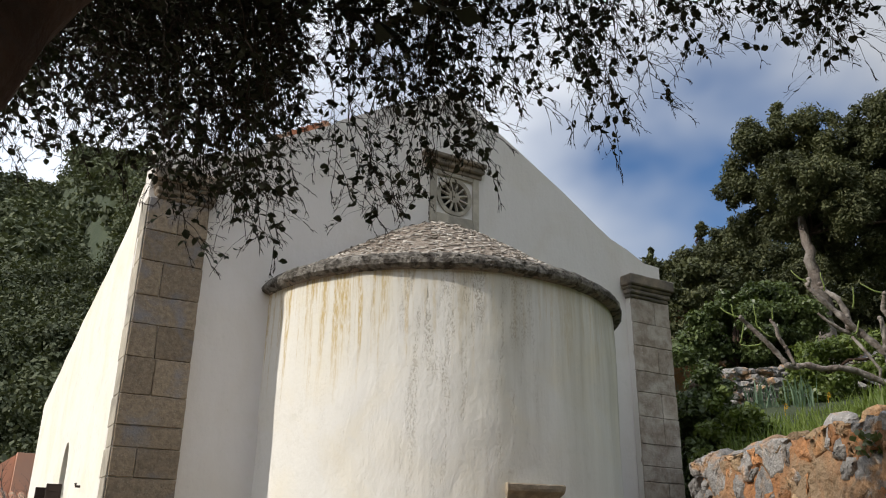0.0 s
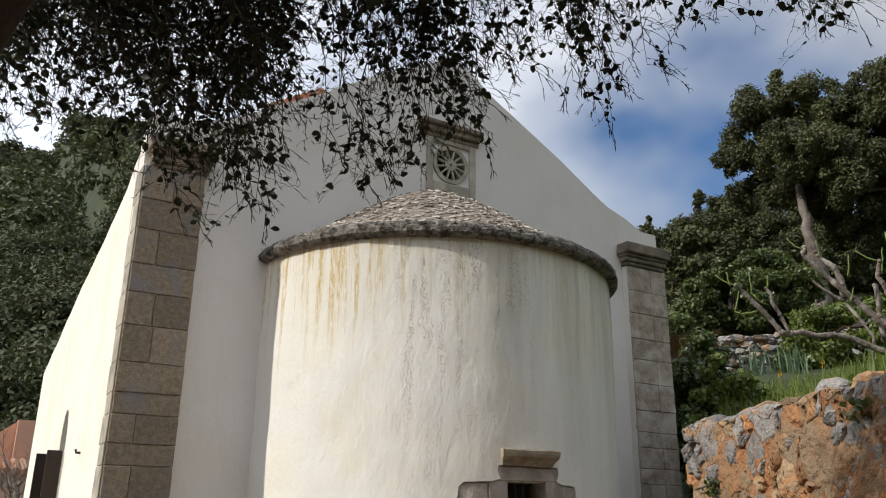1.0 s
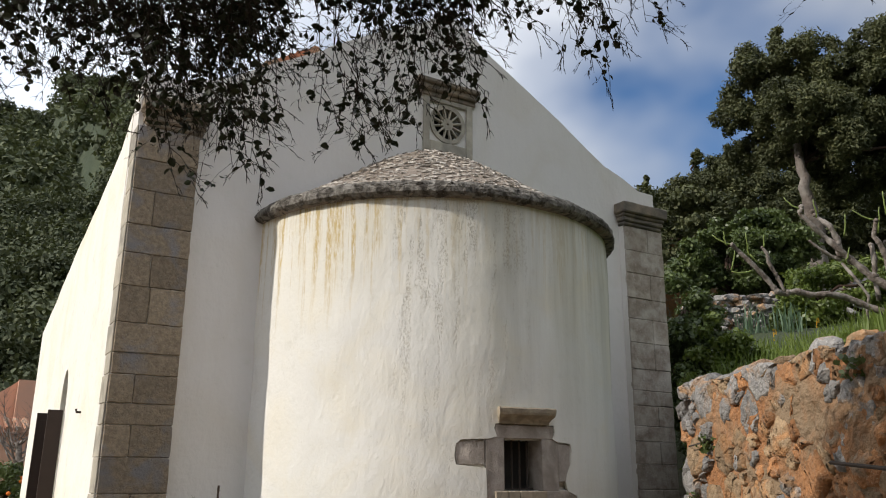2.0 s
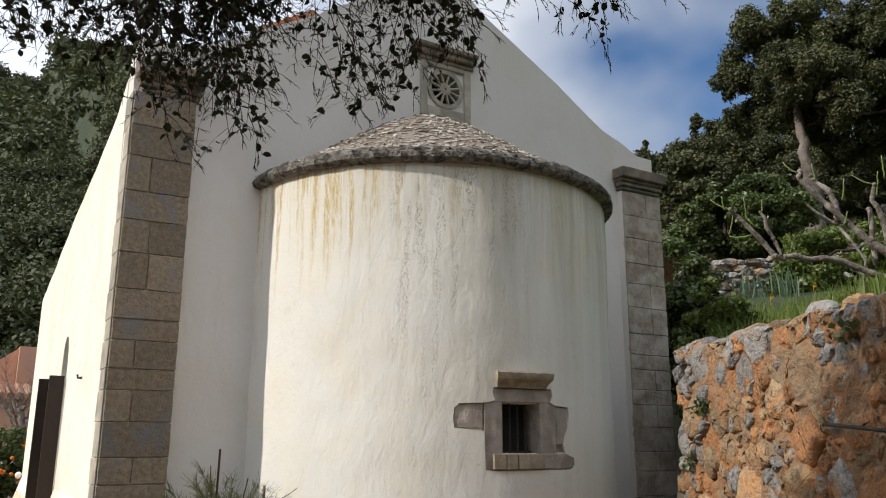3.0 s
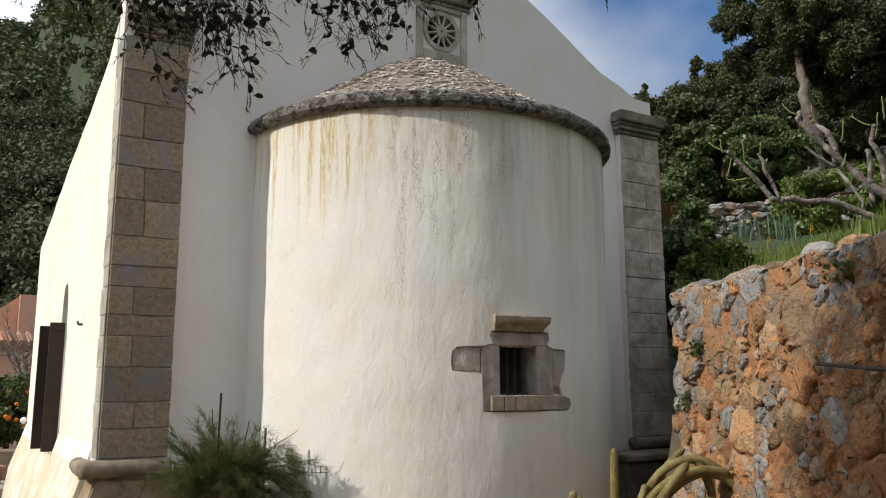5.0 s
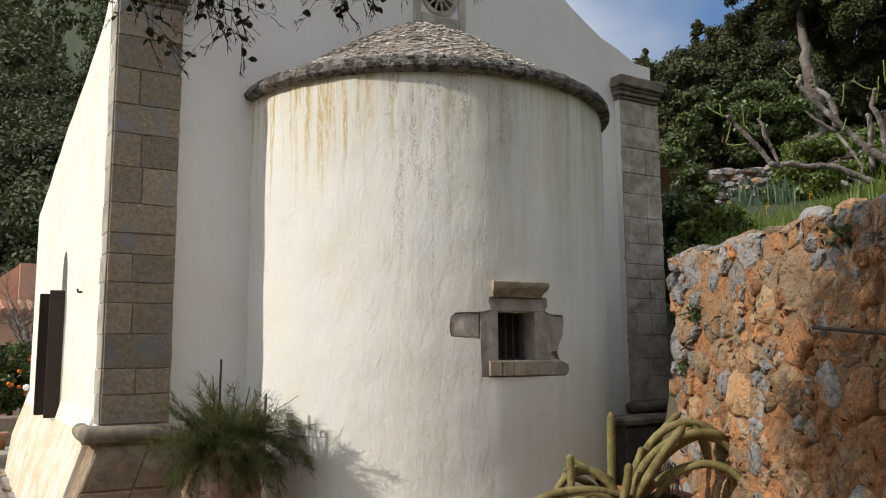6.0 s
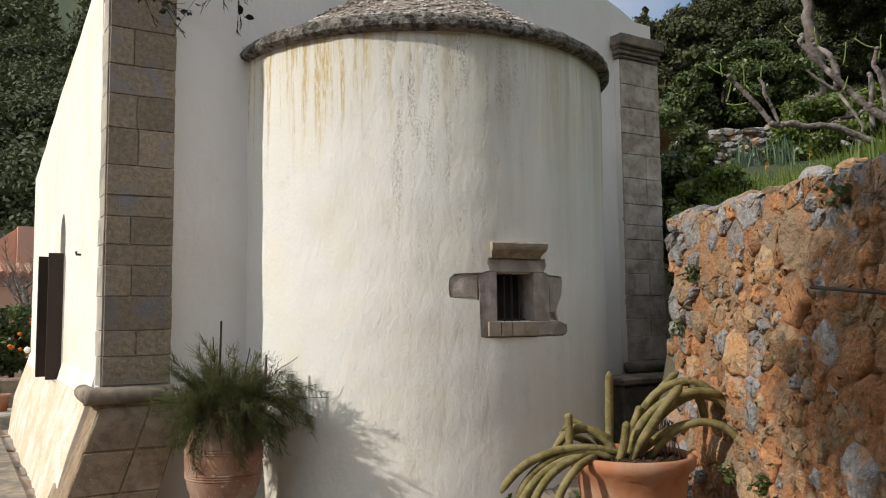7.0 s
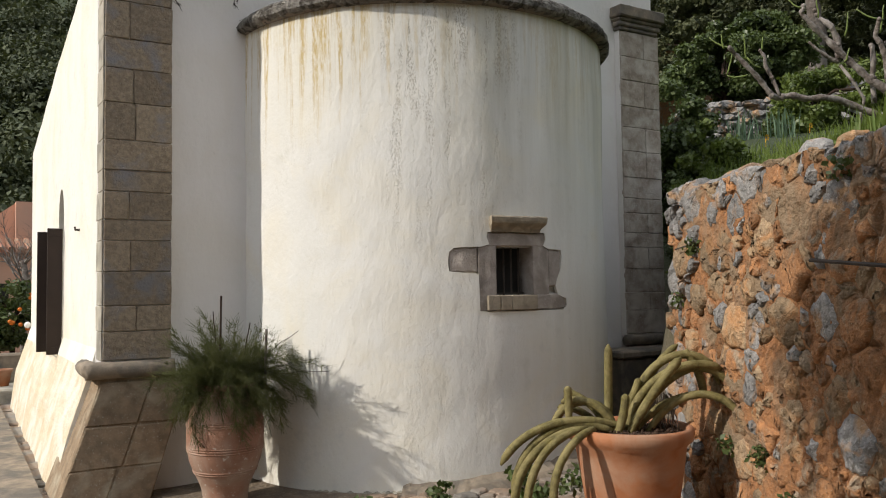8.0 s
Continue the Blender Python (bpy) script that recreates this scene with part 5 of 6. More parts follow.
# ---- bank behind the retaining wall ----
def build_grass():
    rs = np.random.RandomState(7)
    n = 26000
    s, l = rs.rand(n) ** 1.1 * 5.3 + 0.34, rs.rand(n) * 6.6 - 2.9
    verts, faces, k = [], [], 0
    for i in range(n):
        x, y = WALL_A.x + WALL_IN.x * s[i] + WALL_DIR.x * l[i], WALL_A.y + WALL_IN.y * s[i] + WALL_DIR.y * l[i]
        if past_end(x, y) > -0.05:
            continue
        dense = noise.noise(Vector((x * 1.1, y * 1.1, 2)))
        if dense < -0.25 and rs.rand() < 0.75:
            continue
        z = ground_height(x, y) - 0.02
        h = (0.08 + 0.17 * rs.rand() ** 1.5) * (1 + 0.8 * dense)
        a, lean, w = rs.rand() * math.tau, rs.rand() * 0.7 * h, 0.004 + 0.004 * rs.rand()
        cx, sx = math.cos(a), math.sin(a)
        wx, wy = -sx * w, cx * w
        verts += [(x - wx, y - wy, z), (x + wx, y + wy, z), (x + wx * 0.8 + cx * lean * 0.35, y + wy * 0.8 + sx * lean * 0.35, z + h * 0.6),
                  (x - wx * 0.8 + cx * lean * 0.35, y - wy * 0.8 + sx * lean * 0.35, z + h * 0.6), (x + cx * lean, y + sx * lean, z + h), (x + cx * lean - wx * 0.2, y + sx * lean - wy * 0.2, z + h)]
        faces += [(k, k + 1, k + 2, k + 3), (k + 3, k + 2, k + 4, k + 5)]
        k += 6
    tagged(soup("grass", verts, faces, M_GRASS), "long fresh green grass on the bank", "grass", kind="stuff")
    # leafy herbs among the grass
    cs = []
    while len(cs) < 110:
        s1, l1 = rs.rand() * 3.6 + 0.40, rs.rand() * 5.0 - 2.2
        p = WALL_A + WALL_IN * s1 + WALL_DIR * l1
        if past_end(p.x, p.y) < -0.1:
            cs.append((p.x, p.y, ground_height(p.x, p.y) + 0.05))
    tagged(leaf_cloud("herbs", cs, [0.13] * 110, 15000, 0.028, M_BUSH_YELLOW, 9), "low leafy herbs growing through the grass", "herbs", kind="stuff")


def build_iris():
    rs = random.Random(17)
    for cx, cy in ((7.35, -0.70), (7.75, -0.93)):
        g = ground_height(cx, cy)
        clump = thing("iris_clump", (cx, cy, g), "clump of grey-green sword-shaped leaves in the grass", "iris", "iris clumps")
        for k in range(38):
            a, r = rs.uniform(0, math.tau), rs.uniform(0, 0.20)
            x, y = cx + r * math.cos(a), cy + r * math.sin(a)
            h, w, b = rs.uniform(0.22, 0.42), rs.uniform(0.007, 0.013), rs.uniform(0, math.pi)
            dx, dy, wx, wy = rs.uniform(-0.14, 0.14), rs.uniform(-0.14, 0.14), math.cos(b) * w, math.sin(b) * w
            bm = bmesh.new()
            v = [bm.verts.new(q) for q in ((x - wx, y - wy, g - 0.03), (x + wx, y + wy, g - 0.03), (x + wx + dx * 0.3, y + wy + dy * 0.3, g + h * 0.6), (x - wx + dx * 0.3, y - wy + dy * 0.3, g + h * 0.6), (x + dx, y + dy, g + h))]
            bm.faces.new(v[:4])
            bm.faces.new((v[3], v[2], v[4]))
            part("leaf", bm, M_IRIS, clump)


def rubble_stone(rnd, place, sx, sy, sz, seed, name, parent, material):
    bm = bmesh.new()
    bmesh.ops.create_icosphere(bm, subdivisions=2, radius=1.0)
    m = Matrix.Translation(place) @ Matrix.Rotation(rnd.uniform(0, 3), 4, "Z") @ Matrix.Diagonal((sx, sy, sz, 1))
    for v in bm.verts:
        q = Vector([max(-0.74, min(0.74, c)) for c in v.co]) * (1 + 0.35 * noise.noise(v.co * 1.5 + Vector((seed * 3.7, 1, 0))))
        v.co = m @ q
    return part(name, bm, material, parent)


def build_terrace_wall():
    """A low dry-stone wall higher up the bank."""
    rnd = random.Random(23)
    a, b = Vector((9.0, 1.85)), Vector((11.6, 0.35))
    wall = tagged(mesh_ob("wall_terrace", boxed(-0.01, 0.01, -0.01, 0.01, 3.6, 3.7), M_RUBBLE_GREY), "low dry-stone terrace wall of pale grey rubble", "wall", kind="structure")
    k = 0
    for row in range(8):
        l = rnd.uniform(0, 0.2)
        while l < 3.0:
            w = rnd.uniform(0.06, 0.15)
            p = a.lerp(b, l / 3.0)
            rubble_stone(rnd, (p.x, p.y + rnd.uniform(-0.05, 0.05), hill_top(p.x, p.y) - 0.18 + row * 0.098 + rnd.uniform(-0.02, 0.03)), w, 0.16, rnd.uniform(0.055, 0.085), k, "stone", wall, M_RUBBLE_GREY)
            l += w * 1.5
            k += 1
    wall.data.transform(Matrix.Translation((10.0, 1.2, 0)))
    # a few boulders on the slope above
    for x, y, s in ((12.5, 2.0, 0.5), (13.5, 1.4, 0.6), (12.0, 3.0, 0.4), (11.3, -0.6, 0.4), (12.6, -0.4, 0.55), (14.0, 0.2, 0.6)):
        bm = bmesh.new()
        bmesh.ops.create_icosphere(bm, subdivisions=3, radius=s)
        for v in bm.verts:
            v.co = v.co * (1 + 0.35 * noise.noise(v.co * 2 + Vector((x, y, 0)))) + Vector((x, y, ground_height(x, y) + s * 0.2))
        tagged(mesh_ob("boulder", bm, M_RUBBLE_GREY), "pale grey limestone boulder on the slope", "boulder", "boulders on the slope")


def limb(bm, pts, r0, r1, sides=8, knobs=0.18, seed=0):
    n = len(pts) - 1
    fine = []
    for i in range(n):
        for k in range(4):
            fine.append(Vector(pts[i]).lerp(Vector(pts[i + 1]), k / 4))
    fine.append(Vector(pts[-1]))
    radii = [(r0 + (r1 - r0) * i / (len(fine) - 1)) * (1 + knobs * noise.noise(Vector((i * 0.8, seed, 0)))) for i in range(len(fine))]
    fine = [p + Vector(noise.noise_vector(p * 4 + Vector((seed, 0, 0)))) * r0 * 0.5 for p in fine]
    return tube(bm, fine, radii, sides)


def build_pollard():
    """The bare pollarded tree whose knobbly limbs reach over the grass."""
    fx, fy = 6.75, -3.3
    g = ground_height(fx, fy)
    tree = thing("pollard_tree", (fx, fy, g), "bare pollarded tree with knobbly grey limbs and green shoots", "tree")
    arms = (
        ([(fx, fy, g - 0.1), (6.55, -3.25, 3.02), (6.18, -3.14, 3.09), (6.08, -3.04, 3.16), (5.85, -2.9, 3.27), (5.69, -2.85, 3.28), (5.57, -2.75, 3.27), (5.45, -2.69, 3.31), (5.35, -2.62, 3.29), (5.27, -2.62, 3.3)], 0.033, 0.027),
        ([(5.28, -2.62, 3.3), (5.21, -2.57, 3.42), (5.08, -2.53, 3.55), (4.99, -2.48, 3.67), (4.9, -2.47, 3.73)], 0.026, 0.017),
        ([(5.35, -2.64, 3.3), (5.33, -2.59, 3.47), (5.28, -2.56, 3.59), (5.26, -2.57, 3.66), (5.22, -2.55, 3.73)], 0.019, 0.014),
        ([(fx, fy, g), (6.55, -3.25, 3.10), (6.3, -3.09, 3.35), (6.21, -2.99, 3.49), (6.11, -2.88, 3.63), (5.97, -2.82, 3.76), (5.9, -2.77, 3.86), (5.77, -2.73, 3.99), (5.68, -2.66, 4.11), (5.68, -2.69, 4.17)], 0.045, 0.017),
        ([(6.03, -2.8, 3.70), (6.03, -2.79, 3.89), (5.97, -2.76, 4.01), (5.94, -2.66, 4.11), (5.91, -2.65, 4.18)], 0.033, 0.017),
        ([(6.04, -2.8, 3.66), (5.94, -2.75, 3.71), (5.83, -2.71, 3.78), (5.78, -2.67, 3.85)], 0.020, 0.010),
        ([(6.05, -2.8, 3.64), (6.04, -2.91, 3.47), (6.12, -2.97, 3.29), (6.13, -2.93, 3.15), (6.15, -2.91, 3.0)], 0.014, 0.013),
        ([(fx, fy, g), (6.6, -3.15, 3.2), (6.46, -3.01, 3.5), (6.4, -3.02, 3.73), (6.36, -3.01, 3.83), (6.33, -2.98, 3.9), (6.31, -3.04, 4.05)], 0.037, 0.019),
        ([(6.42, -2.89, 3.30), (6.39, -2.9, 3.52), (6.36, -2.93, 3.68), (6.33, -2.94, 3.83)], 0.024, 0.023),
        ([(6.7, -3.2, 3.3), (6.6, -3.07, 3.51), (6.52, -3.03, 3.74), (6.48, -3.01, 3.86)], 0.032, 0.028),
    )
    rnd = random.Random(12)
    for k, (pts, r0, r1) in enumerate(arms):
        part("trunk" if k == 3 else "limb", limb(bmesh.new(), pts, r0, r1, 10, 0.45, k * 3.3), M_BARK_GREY, tree, smooth=True)
        for _ in range(4 if k != 6 else 1):
            # pruning scars: swellings along the limb, and one at its end
            i = rnd.randrange(1, len(pts)) if _ else len(pts) - 1
            at_place = Vector(pts[i - 1]).lerp(Vector(pts[i]), rnd.random() if _ else 1.0)
            r = (r0 + (r1 - r0) * i / len(pts)) * rnd.uniform(0.95, 1.25)
            bm = bmesh.new()
            bmesh.ops.create_icosphere(bm, subdivisions=2, radius=r)
            for v in bm.verts:
                v.co = v.co * (1 + 0.45 * noise.noise(v.co * 26 + at_place)) + at_place
            part("knob", bm, M_BARK_GREY, tree, smooth=True)
    shoots = (((4.9, -2.47, 3.73), (4.77, -2.36, 3.83)), ((4.87, -2.44, 3.72), (4.83, -2.44, 3.85)), ((5.05, -2.53, 3.63), (4.99, -2.56, 3.84)), ((5.05, -2.54, 3.64), (5.18, -2.59, 3.55)), ((5.23, -2.56, 3.73), (5.21, -2.59, 3.84)),
              ((5.08, -2.52, 3.49), (4.93, -2.41, 3.49)), ((4.93, -2.41, 3.5), (4.92, -2.48, 3.67)), ((5.67, -2.67, 4.16), (5.57, -2.59, 4.28)), ((5.94, -2.67, 4.11), (5.88, -2.69, 4.29)), ((6.02, -2.87, 3.89), (5.99, -2.93, 4.09)),
              ((6.3, -3.02, 4.06), (6.18, -2.89, 4.17)), ((6.34, -3.02, 3.93), (6.3, -3.09, 4.17)), ((6.35, -3.12, 4.09), (6.29, -3.15, 4.31)), ((6.02, -2.86, 3.65), (6.02, -2.91, 3.77)))
    for k, (p, q) in enumerate(shoots):
        bm = bmesh.new()
        tube(bm, bent(p, q, 0.02, 6, 0.004, k), [0.0085, 0.008, 0.008, 0.0075, 0.007, 0.006, 0.004], 6)
        part("shoot", bm, M_SHOOT, tree, smooth=True)


def clumps(rnd, shapes, count, r0, r1, hollow=0.45):
    """Clump centres inside a few ellipsoids, mostly towards their skin."""
    cs, rs = [], []
    total = sum(s[1][0] * s[1][1] for s in shapes)
    for (c, e) in shapes:
        for _ in range(max(1, int(count * e[0] * e[1] / total))):
            w = Vector((rnd.gauss(0, 1), rnd.gauss(0, 1), rnd.gauss(0, 1))).normalized() * (hollow + (1 - hollow) * rnd.random() ** 0.7)
            cs.append((c[0] + w.x * e[0], c[1] + w.y * e[1], c[2] + w.z * e[2]))
            rs.append(rnd.uniform(r0, r1))
    return cs, rs


def build_tree(name, place, label, category, shapes, count, r0, r1, leaves, size, material, trunk, seed, bark, group="", flat=0.65, long=1.6, branches=10):
    rnd = random.Random(seed)
    tree = thing(name, place, label, category, group)
    if trunk:
        top = Vector(trunk[-1][0])
        part("trunk", limb(bmesh.new(), [t[0] for t in trunk], trunk[0][1], trunk[-1][1], 12, 0.12, seed), bark, tree, smooth=True)
    cs, rs = clumps(rnd, shapes, count, r0, r1)
    if trunk:
        for k in range(branches):
            c = Vector(cs[rnd.randrange(len(cs))])
            start = Vector(trunk[len(trunk) // 2][0]).lerp(top, rnd.random())
            part("limb", limb(bmesh.new(), bent(start, c, -0.2, 4, 0.12, k), trunk[-1][1] * 0.8, 0.03, 6, 0.2, k), M_BARK, tree, smooth=True)
    leaf_cloud("crown", cs, rs, leaves, size, material, seed, tree, flat=flat, long=long)
    return tree


def build_bank_plants():
    g = ground_height
    def balls(*rows):
        """Ellipsoids, a little flattened, from a centre and a radius each."""
        return [((x, y, z), (r, r, r * 0.85)) for x, y, z, r in rows]

    build_tree("cypress_tree", (14.2, 2.95, g(14.2, 2.95)), "tall old cypress with a pale trunk and ragged spreading crown", "tree",
               balls((13.5, 3.25, 10.6, 0.62), (13.9, 2.65, 10.75, 0.58), (13.44, 4.02, 9.8, 0.50), (13.8, 3.5, 9.95, 0.80), (14.3, 2.75, 9.95, 0.95), (14.5, 1.85, 10.4, 0.72), (14.83, 1.15, 10.55, 0.70),
                     (14.8, 2.35, 9.4, 1.05), (15.2, 1.6, 9.5, 1.15), (13.95, 4.0, 8.95, 0.62), (14.4, 3.3, 8.9, 0.75), (15.2, 2.5, 8.3, 0.95), (16.0, 1.4, 8.6, 1.1), (15.9, 0.6, 10.2, 1.0), (13.15, 2.2, 9.3, 0.62), (13.6, 1.95, 9.0, 0.65), (13.1, 2.65, 8.9, 0.45), (13.75, 1.7, 8.45, 0.5)),
               620, 0.10, 0.27, 260000, 0.034, M_CYPRESS, [((14.2, 2.95, g(14.2, 2.95) - 0.2), 0.21), ((13.98, 2.71, 6.29), 0.20), ((13.8, 2.62, 6.97), 0.18), ((13.64, 2.54, 7.6), 0.16), ((13.75, 2.75, 8.5), 0.12), ((14.2, 2.9, 9.8), 0.05)], 71, M_TRUNK, long=2.6, flat=1.0, branches=5)
    build_tree("cypress_tree", (18.0, 7.4, g(18.0, 7.4)), "broad dark evergreen standing lower on the slope", "tree",
               balls((16.6, 8.2, 9.85, 0.70), (16.2, 8.8, 9.6, 0.42), (17.15, 7.5, 10.0, 0.85), (17.85, 6.85, 9.6, 1.15), (17.05, 8.05, 9.2, 0.95), (16.5, 8.75, 8.95, 0.78), (18.4, 6.3, 9.1, 1.2), (18.95, 5.7, 8.9, 1.2),
                     (17.4, 7.7, 8.0, 1.3), (18.6, 6.5, 7.6, 1.4), (19.8, 5.0, 8.2, 1.5), (16.9, 8.7, 7.5, 0.9), (20.6, 4.0, 9.6, 1.4)),
               640, 0.15, 0.36, 240000, 0.045, M_CYPRESS, [((18.0, 7.4, g(18.0, 7.4) - 0.2), 0.25), ((18.1, 7.3, 7.5), 0.2), ((18.1, 7.2, 9.3), 0.1)], 72, M_BARK, long=2.2, flat=0.9)
    build_tree("cypress_tree", (18.9, 6.5, g(18.9, 6.5)), "slender pointed young cypress behind the old tree", "tree",
               [((18.9, 6.5, 13.0), (0.36, 0.36, 1.2)), ((18.87, 6.48, 14.4), (0.16, 0.16, 0.7)), ((18.86, 6.48, 15.0), (0.05, 0.05, 0.35))], 90, 0.08, 0.17, 9000, 0.06, M_CYPRESS,
               [((18.9, 6.5, g(18.9, 6.5) - 0.2), 0.12), ((18.9, 6.5, 11.0), 0.09), ((18.87, 6.48, 15.0), 0.02)], 73, M_BARK, branches=4)
    build_tree("cypress_tree", (16.8, 8.2, g(16.8, 8.2)), "small wispy treetop rising over the evergreen", "tree",
               [((16.52, 7.87, 10.75), (0.14, 0.14, 0.2)), ((16.56, 7.92, 10.5), (0.10, 0.10, 0.25))], 16, 0.05, 0.11, 700, 0.06, M_CYPRESS, [((16.8, 8.2, g(16.8, 8.2) - 0.2), 0.09), ((16.7, 8.1, 9.0), 0.05), ((16.52, 7.88, 10.8), 0.015)], 74, M_BARK, branches=4, long=2.6)
    build_tree("cypress_tree", (29.3, 22.4, g(29.3, 22.4)), "distant narrow cypress pointing up behind the parapet", "tree",
               [((29.35, 22.5, 15.6), (0.34, 0.34, 0.8)), ((29.2, 22.34, 16.5), (0.24, 0.24, 0.6)), ((29.12, 22.2, 17.1), (0.13, 0.13, 0.4))], 90, 0.08, 0.15, 9000, 0.07, M_CYPRESS,
               [((29.3, 22.4, g(29.3, 22.4) - 0.3), 0.12), ((29.3, 22.4, 15.2), 0.08), ((29.1, 22.15, 17.4), 0.02)], 75, M_BARK, branches=3)
    build_tree("bush", (10.4, 2.3, g(10.4, 2.3)), "large glossy dark green evergreen bush on the bank", "bush",
               [((10.45, 2.2, 5.45), (0.95, 0.9, 0.75)), ((9.9, 2.55, 5.1), (0.6, 0.6, 0.6)), ((11.0, 1.9, 5.6), (0.7, 0.7, 0.75)), ((10.7, 2.05, 6.05), (0.55, 0.6, 0.35)), ((11.6, 1.6, 5.9), (0.7, 0.6, 0.7))],
               130, 0.13, 0.26, 52000, 0.046, M_BUSH, [((10.5, 2.3, g(10.5, 2.3) - 0.1), 0.07), ((10.55, 2.25, 4.7), 0.06), ((10.5, 2.2, 5.5), 0.03)], 81, M_BARK, "bushes on the bank", branches=12)
    build_tree("bush", (5.5, -1.35, g(5.5, -1.35)), "leafy light green bush beside the retaining wall", "bush",
               [((5.72, -1.46, 2.75), (0.26, 0.30, 0.62)), ((5.98, -1.60, 2.62), (0.32, 0.34, 0.36)), ((5.72, -1.40, 1.8), (0.30, 0.35, 0.9))],
               80, 0.08, 0.15, 20000, 0.034, M_BUSH_YELLOW, [((5.5, -1.35, g(5.5, -1.35) - 0.1), 0.05), ((5.5, -1.35, 1.4), 0.045), ((5.45, -1.3, 2.6), 0.02)], 82, M_BARK, "bushes on the bank", branches=10)
    build_tree("bush", (9.05, -0.5, g(9.05, -0.5)), "yellow-green flowering bush behind the grass", "bush",
               [((9.0, -0.45, 4.05), (0.5, 0.5, 0.5)), ((9.45, -0.75, 4.1), (0.5, 0.5, 0.6)), ((8.7, -0.3, 3.75), (0.35, 0.4, 0.35)), ((10.0, -1.1, 4.2), (0.5, 0.5, 0.6))],
               80, 0.11, 0.20, 22000, 0.036, M_BUSH_YELLOW, [((9.05, -0.5, g(9.05, -0.5) - 0.1), 0.04), ((9.05, -0.5, 3.7), 0.03), ((9.1, -0.5, 4.1), 0.02)], 83, M_BARK, "bushes on the bank", branches=8)
    build_tree("bush", (8.0, 0.6, g(8.0, 0.6)), "dark low bush in the hollow behind the church", "bush",
               [((7.75, 0.75, 3.7), (0.40, 0.5, 0.9)), ((7.7, 0.6, 2.9), (0.7, 0.7, 0.9))], 80, 0.13, 0.24, 26000, 0.04, M_BUSH, [((8.0, 0.6, g(8.0, 0.6) - 0.1), 0.05), ((8.0, 0.6, 3.2), 0.04), ((8.0, 0.65, 3.9), 0.02)], 84, M_BARK, "bushes on the bank", branches=8)
    build_tree("bush", (13.2, 4.6, g(13.2, 4.6)), "tall dark shrub under the cypresses", "bush",
               [((13.0, 4.7, 6.9), (1.0, 1.0, 1.2)), ((14.6, 5.0, 6.9), (1.2, 1.0, 1.0)), ((12.2, 5.4, 6.9), (1.0, 1.0, 1.3)), ((17.2, 3.6, 7.2), (1.5, 1.0, 1.2))], 110, 0.2, 0.38, 34000, 0.065, M_CYPRESS, [((13.2, 4.6, g(13.2, 4.6) - 0.1), 0.08), ((13.2, 4.6, 6.0), 0.06), ((13.2, 4.6, 6.8), 0.03)], 85, M_BARK, "bushes on the bank", branches=8)
    rnd = random.Random(88)
    for x, y, z in ((9.5, -0.85, 3.72), (7.0, -1.25, 3.3), (9.9, -1.1, 4.35), (6.6, -1.0, 3.05), (8.2, -1.0, 3.6)):
        bm = bmesh.new()
        for k in range(7):
            a = math.tau * k / 7
            q = Vector((x, y, z))
            v = [bm.verts.new(q + Vector((math.cos(a + d) * r, -0.01 * (r > 0.02), math.sin(a + d) * r))) for d, r in ((0, 0.006), (-0.35, 0.03), (0, 0.042), (0.35, 0.03))]
            bm.faces.new(v)
        tube(bm, [(x, y + 0.01, z), (x + 0.01, y + 0.02, z - 0.15), (x, y + 0.02, z - 0.35)], 0.003, 4)
        tagged(mesh_ob("flower", bm, M_YELLOW), "small orange-yellow daisy flower in the grass", "flower", "flowers in the grass")


def build_shed():
    """The low brown outbuilding whose roof edge shows beside the church."""
    shed = thing("shed", (14.6, 7.2, hill_top(14.6, 7.2)), "small brown rendered outbuilding with a pale roof edge", "shed")
    part("wall", boxed(13.2, 16.2, 6.6, 8.6, 3.5, 7.45), M_RUBBLE, shed)
    part("roof", boxed(13.0, 16.4, 6.4, 8.8, 7.452, 7.55, bevel=0.02), M_PALE, shed)


